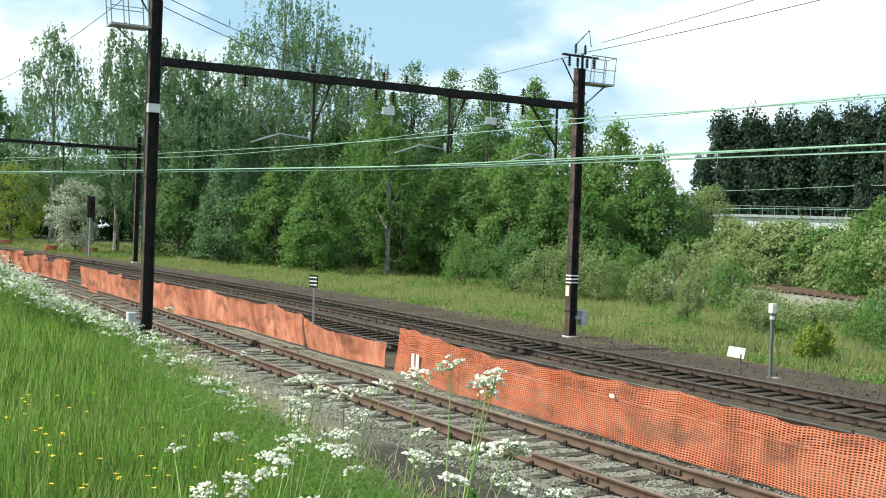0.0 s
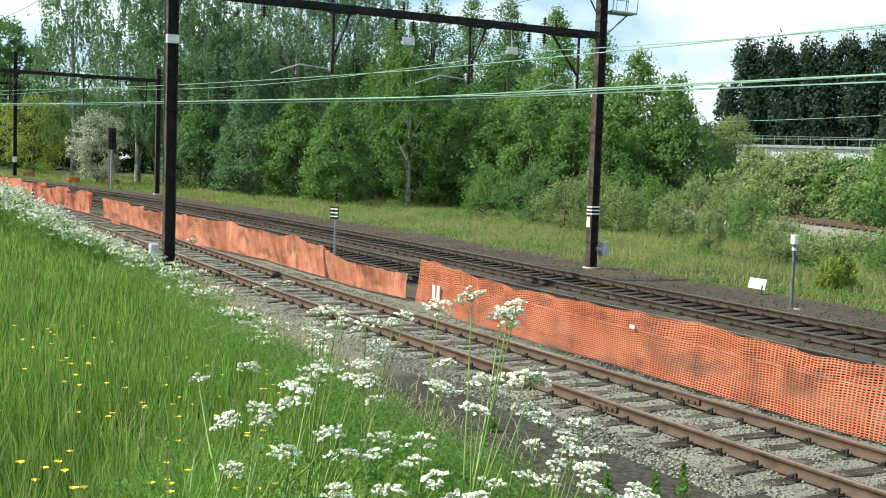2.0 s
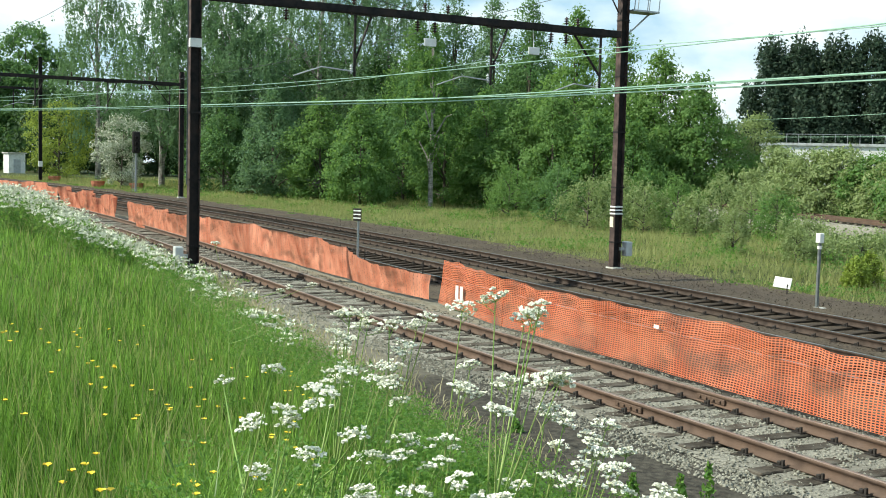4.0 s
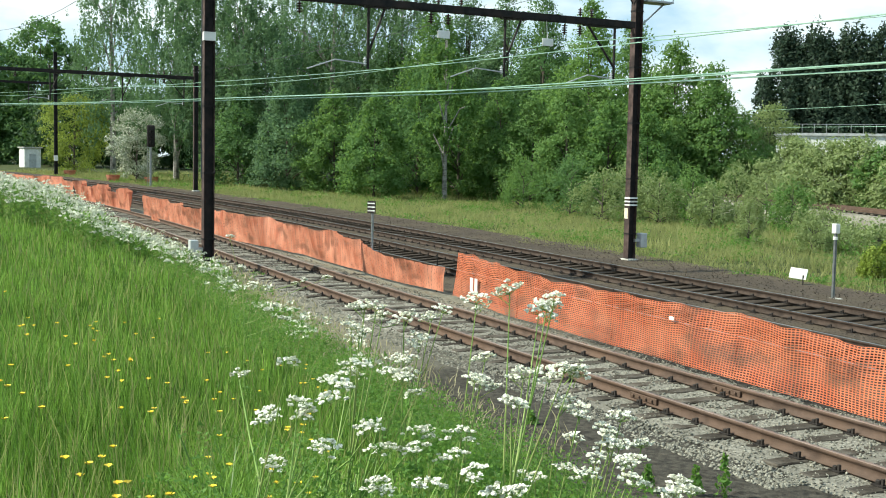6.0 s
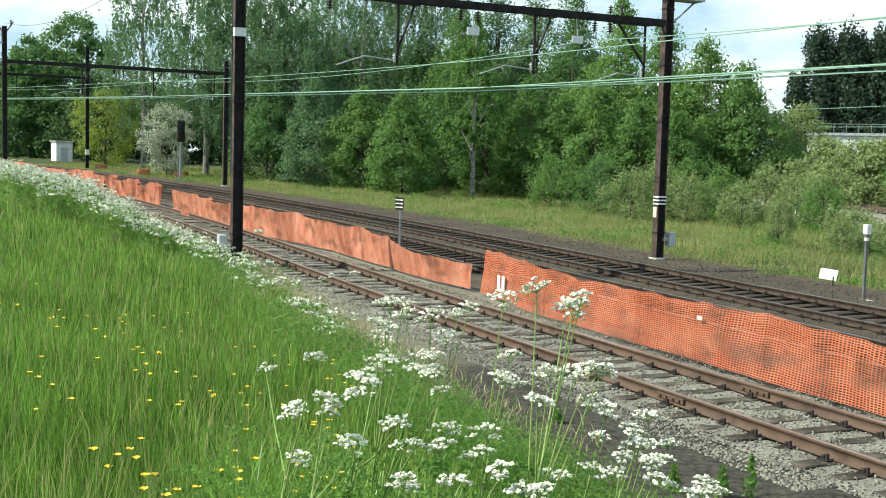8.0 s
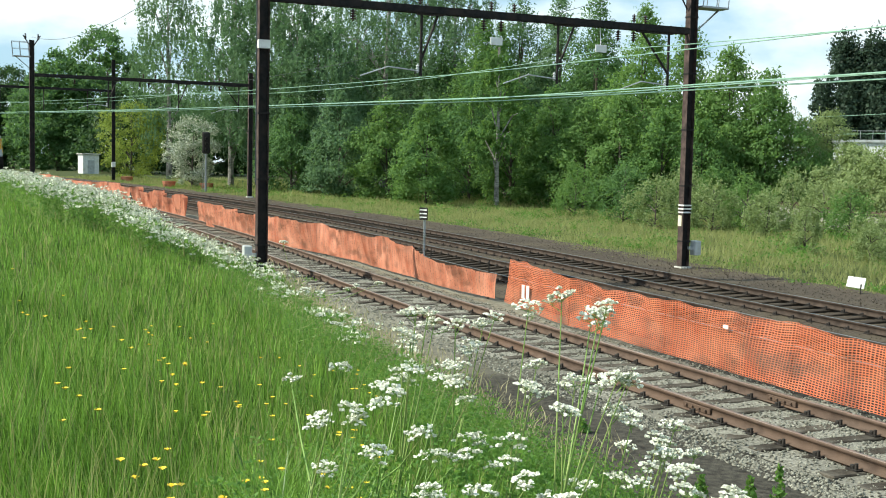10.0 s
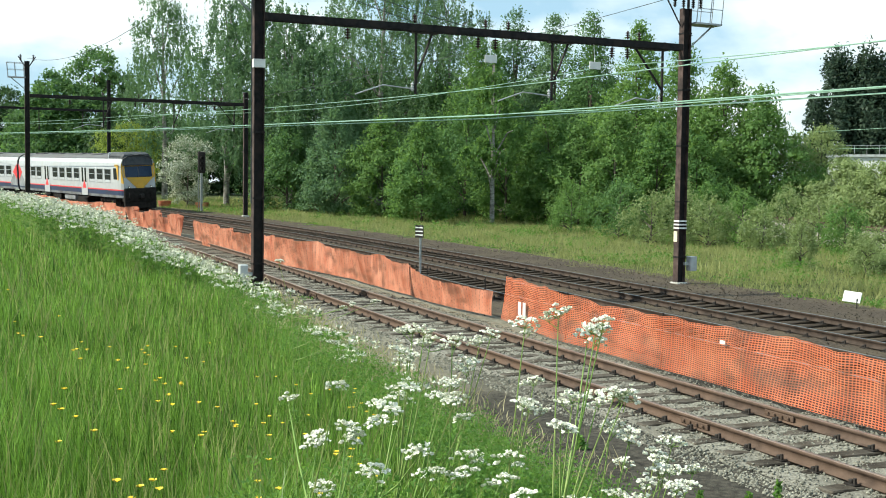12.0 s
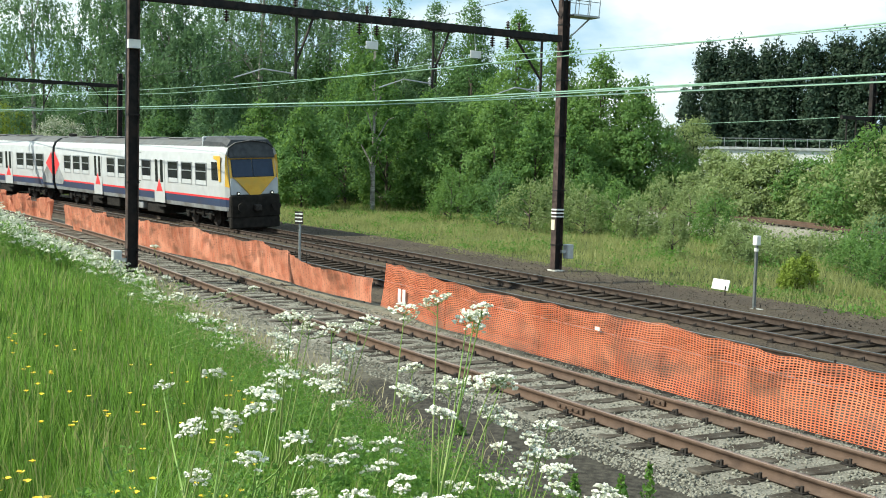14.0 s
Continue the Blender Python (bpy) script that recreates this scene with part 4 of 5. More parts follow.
# mid-height wood edge
for b, d, h, r in ((64.4, 72, 11.6, 3.3), (62.6, 76, 14.0, 3.6), (60.6, 74, 13.4, 3.4), (58.8, 72, 13.4, 3.2), (56.4, 66, 12.0, 3.2), (54.2, 64, 10.4, 3.2), (52.2, 62, 9.4, 3.0), (50.4, 61, 8.0, 2.9), (66.5, 78, 10.5, 3.4), (70.0, 82, 10.0, 3.6)):
    b, d, h, r = set_back(b, d, h, r, 1.32)
    tree("young_tree", *by_bearing(b, d), h, r, 20900, 0.138, M[("leaf_mid", "leaf_birch", "leaf_fresh", "leaf_mid", "leaf_fresh")[int(b * 10) % 5]], M["bark"], "dense young broadleaf tree at the wood edge", "cone", 0.35, 0.06, 105, 3)
# lower front growth
for b, d, h, r in ((74.0, 82, 7.0, 3.0), (71.6, 78, 7.6, 3.0), (69.2, 76, 7.0, 3.0), (67.2, 70, 6.6, 2.8), (65.0, 65, 7.4, 2.6), (62.9, 62, 7.6, 2.6), (60.9, 61, 7.0, 2.4), (59.2, 59, 6.4, 2.4), (57.4, 58, 6.8, 2.4), (55.4, 57, 5.8, 2.4), (53.4, 57, 5.4, 2.4)):
    b, d, h, r = set_back(b, d, h, r, 1.36 if d < 68 else 1.14)
    tree("young_tree", *by_bearing(b, d), h, r, 14300, 0.125, M[("leaf_mid", "leaf_birch", "leaf_fresh", "leaf_mid", "leaf_fresh")[int(b * 10) % 5]], M["bark"], "leafy young tree in front of the wood", "cone", 0.3, 0.03, 86, 4)
# wood behind, closing the gaps; dark leaf colour stands for the wood's inner shade
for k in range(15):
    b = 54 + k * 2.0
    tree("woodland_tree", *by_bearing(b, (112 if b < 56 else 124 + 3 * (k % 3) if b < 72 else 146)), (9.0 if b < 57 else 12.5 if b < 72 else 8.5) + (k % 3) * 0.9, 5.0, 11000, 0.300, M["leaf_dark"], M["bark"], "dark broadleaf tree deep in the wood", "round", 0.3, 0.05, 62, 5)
# scrub on the verge
for b, d, h, r, mt in ((59.6, 70, 3.6, 1.6, "fresh"), (57.2, 66, 4.0, 1.7, "mid"), (55.6, 62, 3.2, 1.5, "pale"), (54.2, 66, 3.8, 1.7, "pale"), (52.8, 62, 3.0, 1.5, "pale"), (51.2, 64, 3.4, 1.7, "fresh"),
                       (50.2, 58, 2.4, 1.3, "pale"), (49.0, 64, 3.6, 1.8, "pale"), (47.6, 62, 3.2, 1.6, "pale"), (46.4, 60, 2.6, 1.5, "fresh"), (45.0, 57, 2.2, 1.4, "pale"), (43.8, 52, 1.7, 1.2, "pale"), (42.4, 50, 1.8, 1.3, "pale"),
                       (41.2, 52, 2.0, 1.4, "pale"), (39.6, 52, 2.6, 1.6, "fresh"), (37.4, 54, 3.6, 2.0, "birch")):
    tree("scrub_bush", *by_bearing(b, d), h * (0.85 if b > 46 else 0.52), r * 0.9, 4200, 0.070, M["leaf_" + mt], M["bark"], "loose green scrub bush in tall grass", "shrub", 0.1, 0.02, 46, 6, "verge scrub", "bush")
for b, d, h, r, mt in ((48.4, 48, 1.9, 0.7, "pale"), (45.4, 46, 1.3, 0.7, "pale"), (42.6, 37, 1.0, 0.42, "yellow"), (42.0, 38, 1.1, 0.45, "yellow"), (40.0, 46, 1.3, 0.9, "fresh"), (38.6, 40, 1.4, 0.8, "fresh"), (44.2, 48, 0.9, 0.7, "pale")):
    tree("scrub_bush", *by_bearing(b, d), h, r, 4840, 0.046, M["leaf_" + mt], M["bark"], "small loose shrub standing in tall pale grass", "shrub", 0.1, 0.02, 50, 16, "verge scrub", "bush")
# behind the scrub to the right
for b, d, h, r in ((49.0, 84, 7.6, 3.0), (47.6, 86, 8.2, 2.8), (46.4, 74, 5.4, 2.6), (44.8, 72, 5.2, 2.6), (43.4, 71, 5.6, 2.6), (42.0, 70, 5.2, 2.6), (40.6, 68, 5.6, 2.8), (39.0, 64, 7.0, 3.0), (37.4, 62, 7.6, 3.2), (35.6, 62, 7.6, 3.2)):
    tree("young_tree", *by_bearing(b, d), h * 0.88, r, 12000, 0.115, M["leaf_pale" if int(b * 10) % 3 else "leaf_fresh"], M["bark"], "pale green young tree beyond the verge", "column", 0.3, 0.04, 80, 7)
for k, (b, h) in enumerate(((46.8, 18.6), (45.4, 19.0), (44.0, 18.8), (42.4, 19.4), (40.8, 19.8), (39.2, 20.4), (37.6, 20.4), (36.0, 20.6))):
    tree("poplar_tree", *by_bearing(b, 150), h - 0.4, 5.0, 26000, 0.27, M["leaf_poplar"], M["bark"], "tall dark poplar in a distant row", "poplar", 0.5, 0.06, 105, 8 + k, "distant poplars")
# around the bend
for b, d, h, r, mt in ((83.2, 158, 18.4, 5.4, "leaf_mid"), (85.2, 160, 15.4, 4.6, "leaf_mid"), (87.2, 190, 15.2, 6, "leaf_dark"), (89.2, 190, 14.6, 6, "leaf_dark"), (91.5, 185, 14, 6, "leaf_dark"), (86.0, 175, 12, 5, "leaf_mid"), (94, 180, 14, 6, "leaf_dark")):
    tree("broadleaf_tree", *by_bearing(b, d), h, r, 18000, 0.27, M[mt], M["bark"], "round full-crowned broadleaf tree", "round", 0.1, 0.02, 96, 9)
tree("willow_bush", *by_bearing(81.8, 120), 7.6, 3.2, 13200, 0.109, M["leaf_yellow"], M["bark"], "yellow-green bush beside the bend", "round", 0.3, 0.03, 81, 10, "", "bush")
tree("hawthorn_bush", *by_bearing(78.9, 100), 6.0, 2.1, 13000, 0.085, M["blossom"], M["bark"], "hawthorn bush covered in white blossom", "round", 0.5, 0.05, 60, 11, "", "bush")
hut(-139.0, 15.1, float(ground_z(-139.0, 15.1)) - 0.35)
for b, d in ((80.0, 101), (82.0, 112), (78.2, 98)):
    q = by_bearing(b, d)
    net_roll(q[0], q[1], float(ground_z(*q)), 10)


# ---------------- grass ----------------
def blades(name, x, y, z, h, w, lean, mat, label, seed, segs=2):
    """Tapering bent blades, each rooted at a point."""
    rng = np.random.default_rng(seed)
    n = len(x)
    a = rng.random(n) * 2 * np.pi
    side = np.stack([np.cos(a), np.sin(a), np.zeros(n)], 1)
    b = rng.random(n) * 6.0 + 0.7 * np.sin(x * 2.1 + 1.3 * np.sin(y * 2.7)) + 0.6 * np.sin(y * 3.1 + x * 0.8)
    bend = np.stack([np.cos(b), np.sin(b), np.zeros(n)], 1) * (lean * (0.3 + rng.random(n)) * h)[:, None]
    root = np.stack([x, y, z], 1)
    rows = []
    for k in range(segs):
        q = k / segs
        p = root + bend * q ** 2 + np.array([0, 0, 1.0]) * (h * q * (1 - 0.12 * q))[:, None]
        ww = (w * (1 - 0.45 * q))[:, None] * 0.5
        rows += [p - side * ww, p + side * ww]
    rows.append(root + bend + np.array([0, 0, 1.0]) * (h * 0.9)[:, None])
    v = np.stack(rows, 1)
    m = v.shape[1]
    tri = []
    for k in range(segs - 1):
        tri += [(2 * k, 2 * k + 1, 2 * k + 3), (2 * k, 2 * k + 3, 2 * k + 2)]
    tri.append((2 * segs - 2, 2 * segs - 1, 2 * segs))
    f = (np.array(tri)[None] + m * np.arange(n)[:, None, None]).reshape(-1, 3)
    return tagged(new(name, arrays_mesh(name, v.reshape(-1, 3), f, [mat])), label, "grass", kind="stuff")


def meadow():
    rng = np.random.default_rng(21)
    n = 310000
    d = 2.0 * (52 / 2.0) ** (rng.random(n) ** 0.85)
    a = np.radians(38 + 60 * rng.random(n))
    x, y = -d * np.sin(a), d * np.cos(a)
    edge = foot(x) + 0.35 * np.sin(x * 1.9) + 0.25 * np.sin(x * 4.3 + 1)
    keep = (y > -0.9 + 0.12 * rng.random(n)) & (y < edge + 0.3 * rng.random(n) - 0.15)
    x, y, d, edge = x[keep], y[keep], d[keep], edge[keep]
    tuft = 0.72 + np.array([0.42 * noise.noise(Vector((p * 0.9, q * 0.9, 0))) + 0.55 * noise.noise(Vector((p * 5.5, q * 5.5, 3.1))) for p, q in zip(x.tolist(), y.tolist())])
    h = (0.20 + 0.36 * rng.random(len(x)) ** 1.5) * np.clip(tuft, 0.3, 1.35) * (0.7 + 0.3 * np.clip((edge - y) / 1.0, 0, 1))
    w = 0.0030 + 0.0008 * d * (0.4 + 0.8 * rng.random(len(x)))
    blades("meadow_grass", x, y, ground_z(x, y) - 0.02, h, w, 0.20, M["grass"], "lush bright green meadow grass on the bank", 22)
    k = rng.random(len(x)) < 0.03
    x, y, d = x[k], y[k], d[k]
    blades("seed_stalks", x, y, ground_z(x, y) - 0.02, 0.34 + 0.3 * rng.random(len(x)), 0.0030 + 0.0007 * d, 0.30, M["grass_far"], "pale thin grass stalks above the meadow", 23)


def far_grass():
    rng = np.random.default_rng(31)
    n = 150000
    x = -12 - 110 * rng.random(n) ** 1.35
    o = 4.3 + 26 * rng.random(n) ** 1.3 + 0.5 * np.sin(x * 0.7) + 0.35 * np.sin(x * 2.3) + 0.4 * np.sin(x * 0.23)
    y = arc(x, APEX_B) + np.maximum(o, 3.7)
    d = np.hypot(x, y)
    clump = 0.7 + 0.3 * np.sin(x * 0.9 + 2 * np.sin(y * 0.6)) * np.sin(y * 1.1 + 0.7 * x)
    h = (0.14 + 0.36 * rng.random(n)) * np.clip((o - 3.3) / 4.5, 0.25, 1.2) * clump * np.where(x > -44, 1.35, 1.0)
    w = 0.0010 * d * (0.4 + 0.8 * rng.random(n))
    blades("verge_grass", x, y, ground_z(x, y) - 0.02, h, w, 0.45, M["grass_far"], "pale green tall grass on the far verge", 32, 1)


def verge_weeds():
    """Low leafy weeds mottling the far verge."""
    rng = np.random.default_rng(37)
    n = 2600
    x = -14 - 100 * rng.random(n) ** 1.3
    o = 4.6 + 24 * rng.random(n) ** 1.1
    y = arc(x, APEX_B) + o
    keep = np.sin(x * 0.55 + 1.3 * np.sin(y * 0.4)) * np.sin(y * 0.5 + 0.3 * x) + 0.5 * rng.normal(size=n) > 0.15
    x, y, o = x[keep], y[keep], o[keep]
    m = 34
    r = 0.14 + 0.26 * rng.random((len(x), 1))
    h = (0.15 + 0.55 * rng.random((len(x), 1))) * np.clip((o[:, None] - 3.5) / 5, 0.3, 1.0)
    p = np.stack([x[:, None] + r * rng.normal(size=(len(x), m)), y[:, None] + r * rng.normal(size=(len(x), m)),
                  ground_z(x, y)[:, None] + h * rng.random((len(x), m))], -1).reshape(-1, 3)
    v, f = leaf_scales(p, 0.055, rng)
    tagged(new("verge_weeds", arrays_mesh("verge_weeds", v, f, [M["herb"]])), "patchy green weeds in the verge grass", "weeds", kind="stuff")


verge_weeds()


def bank_rest():
    """The same meadow along the bank to the side and behind."""
    rng = np.random.default_rng(41)
    n = 90000
    x = np.where(rng.random(n) < 0.6, -10 + 18 * rng.random(n), -60 + 90 * rng.random(n))
    y = -8 + 16 * rng.random(n)
    b = np.degrees(np.arctan2(-x, y))
    keep = (((b < 40) | (b > 92) | (np.hypot(x, y) < 2.0)) & (y < foot(x))) & (np.hypot(x, y) > 0.7)
    x, y = x[keep], y[keep]
    blades("bank_grass", x, y, ground_z(x, y) - 0.02, 0.25 + 0.3 * rng.random(len(x)), 0.012 + 0.01 * rng.random(len(x)), 0.4, M["grass"], "meadow grass along the rest of the bank", 42, 1)


def straw_edge():
    """Dry pale grass where the bank meets the gravel."""
    rng = np.random.default_rng(51)
    n = 9000
    x = -11 - 38 * rng.random(n)
    y = foot(x) + 0.1 + 0.55 * rng.normal(size=n)
    d = np.hypot(x, y)
    blades("dry_grass", x, y, ground_z(x, y) + 0.02, 0.08 + 0.24 * rng.random(n) ** 2, 0.0012 * d, 0.9, M["straw"], "dry straw-coloured grass at the foot of the bank", 52)


def brow_grass():
    """Tall rank grass among the flowers on the brow of the bank."""
    rng = np.random.default_rng(57)
    n = 20000
    d = 2.4 + 3.6 * rng.random(n) ** 1.1
    a = np.radians(42 + 34 * rng.random(n))
    x, y = -d * np.sin(a), d * np.cos(a)
    keep = y < foot(x) - 0.4
    x, y, d = x[keep], y[keep], d[keep]
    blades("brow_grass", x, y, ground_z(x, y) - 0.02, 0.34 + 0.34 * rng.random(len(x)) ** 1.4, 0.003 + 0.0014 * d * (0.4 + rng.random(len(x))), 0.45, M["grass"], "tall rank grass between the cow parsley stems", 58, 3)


brow_grass()
meadow()
far_grass()
bank_rest()
straw_edge()
tree("birch_tree", *by_bearing(63.6, 80), 13.0, 2.2, 9000, 0.125, M["leaf_fresh"], M["birch_bark"], "slender young birch with a pale trunk", "cone", 0.7, 0.3, 50, 31)


# ---------------- the train ----------------
M["coach_white"] = material("coach_white", (0.39, 0.40, 0.41), (0.48, 0.49, 0.50), 2.0, 0.35, stain=(0.42, 0.42, 0.41), stain_scale=0.8)
M["coach_blue"] = material("coach_blue", (0.022, 0.038, 0.085), (0.032, 0.052, 0.105), 2.0, 0.45, stain=(0.035, 0.04, 0.065), stain_scale=1.0)
M["coach_red"] = material("coach_red", (0.62, 0.03, 0.035), (0.72, 0.05, 0.05), 2.0, 0.4)
M["coach_grey"] = material("coach_grey", (0.20, 0.21, 0.22), (0.30, 0.31, 0.32), 3.0, 0.5, stain=(0.14, 0.13, 0.12), stain_scale=1.2)
M["coach_roof"] = material("coach_roof", (0.085, 0.087, 0.088), (0.145, 0.145, 0.145), 2.0, 0.6, stain=(0.11, 0.10, 0.095), stain_scale=0.7)
M["cab_grey"] = material("cab_grey", (0.040, 0.043, 0.048), (0.070, 0.073, 0.078), 4.0, 0.6)
M["cab_yellow"] = material("cab_yellow", (0.60, 0.32, 0.03), (0.72, 0.42, 0.05), 4.0, 0.4, stain=(0.5, 0.32, 0.06), stain_scale=2.0)
M["under"] = material("under", (0.010, 0.009, 0.008), (0.028, 0.024, 0.021), 5.0, 0.8, bump=0.4)
M["coach_glass"] = material("coach_glass", (0.012, 0.014, 0.016), (0.02, 0.022, 0.026), 3.0, 0.06)
M["cab_glass"] = material("cab_glass", (0.02, 0.035, 0.07), (0.03, 0.05, 0.09), 3.0, 0.08)
M["lamp_on"] = glow_material("lamp_on", (1.0, 0.96, 0.85), 0.4)
M["grey_light"] = material("grey_light", (0.42, 0.44, 0.47), (0.52, 0.54, 0.57), 3.0, 0.4)
for _g in ("coach_glass", "cab_glass"):
    M[_g].node_tree.nodes["Principled BSDF"].inputs["Specular IOR Level"].default_value = 0.2
CAR = 25.2


def shell(length, x0, x1, cab):
    """Body of a car: bands of one cross-section swept along it, narrowing at a cab."""
    side = [(1.36, 0.85, 3), (1.41, 1.05, 1), (1.43, 1.40, 2), (1.435, 1.49, 0), (1.45, 2.0, 0), (1.43, 3.0, 0), (1.38, 3.50, 5), (1.24, 3.80, 4), (0.85, 4.04, 4), (0.0, 4.15, 4)]
    prof = [(y, z, m) for y, z, m in side] + [(-y, z, m) for y, z, m in side[-2::-1]]
    mats = [m for _, _, m in side[:-1]] + [m for _, _, m in side[-2::-1]]
    stations = [(x0, 1, 1, 0), (x1 - (1.9 if cab else 0.05), 1, 1, 0), (x1 - (0.75 if cab else 0.0), 1.0 if cab else 0.985, 1, 0)]
    if cab:
        stations += [(x1 - 0.25, 0.95, 0.985, 0), (x1 - 0.02, 0.86, 0.95, -0.42)]
    bm = bmesh.new()
    rings = []
    for x, sy, sz, back in stations:
        rings.append([bm.verts.new((x + back * max(0, (z - 2.1) / 1.9), y * sy, 0.85 + (z - 0.85) * sz)) for y, z, _ in prof])
    for i, (r0, r1) in enumerate(zip(rings, rings[1:])):
        for k in range(len(prof) - 1):
            f = bm.faces.new((r0[k], r0[k + 1], r1[k + 1], r1[k]))
            kind = mats[k]
            if cab and i >= len(rings) - 2:
                low = min(prof[k][1], prof[k + 1][1])
                kind = 6 if kind == 4 else 7 if low > 1.95 and low < 3.4 and i == len(rings) - 2 else kind
            f.material_index = kind
    for r, kind in ((rings[0], 6), (rings[-1], 8 if cab else 6)):
        f = bm.faces.new(r)
        f.material_index = kind
    for r0, r1 in zip(rings, rings[1:]):
        bm.faces.new((r0[0], r0[-1], r1[-1], r1[0])).material_index = 3
    return finish("body", bm, [M["coach_white"], M["coach_blue"], M["coach_red"], M["coach_grey"], M["coach_roof"], M["coach_white"], M["cab_grey"], M["cab_yellow"], M["coach_white"]])


def window_meshes(w, z0, z1, mid):
    fr = bmesh.new()
    for cz, h in ((z0 - 0.02, 0.05), (mid, 0.05), (z1 + 0.02, 0.05)):
        box(fr, 0, 0, cz, w + 0.08, 0.03, h)
    for s in (-1, 1):
        box(fr, s * (w / 2 + 0.02), 0, (z0 + z1) / 2, 0.045, 0.03, z1 - z0)
    pn = bmesh.new()
    box(pn, 0, 0.012, (z0 + mid) / 2, w, 0.02, mid - z0 - 0.03)
    up = bmesh.new()
    box(up, 0, 0.012, (mid + z1) / 2, w, 0.02, z1 - mid - 0.03)
    return finish("window", fr, M["galvanised"]), finish("pane", pn, M["coach_glass"]), finish("pane", up, M["coach_glass"])


WIN = window_meshes(1.18, 2.0, 3.0, 2.62)


def flat_panel(bm, pts, y, t=0.012):
    """A thin upright panel on a car side from (x, z) corners."""
    a = [bm.verts.new((x, y, z)) for x, z in pts]
    b = [bm.verts.new((x, y + t, z)) for x, z in pts]
    bm.faces.new(a)
    bm.faces.new(b[::-1])
    n = len(pts)
    for k in range(n):
        bm.faces.new((a[k], a[(k + 1) % n], b[(k + 1) % n], b[k]))


def bogie(car, x):
    bm = bmesh.new()
    for s in (-1, 1):
        box(bm, x, s * 1.08, 0.62, 3.3, 0.12, 0.22, 0.03)
        for d in (-1.28, 1.28):
            box(bm, x + d, s * 1.1, 0.48, 0.34, 0.2, 0.34, 0.04)
        for d in (-0.5, 0.5):
            tube(bm, [(x + d, s * 1.12, 0.45), (x + d, s * 1.12, 0.95)], 0.11, 8)
    box(bm, x, 0, 0.62, 0.5, 2.1, 0.3)
    b = part("bogie", bm, M["under"], car)
    for d in (-1.28, 1.28):
        bm = bmesh.new()
        for s in (-1, 1):
            tube(bm, [(x + d, s * 0.68, 0.46), (x + d, s * 0.82, 0.46)], 0.46, 18)
            tube(bm, [(x + d, s * 0.66, 0.46), (x + d, s * 0.69, 0.46)], 0.485, 18)
        tube(bm, [(x + d, -0.7, 0.46), (x + d, 0.7, 0.46)], 0.08, 8)
        part("wheelset", bm, M["iron_dark"], b)


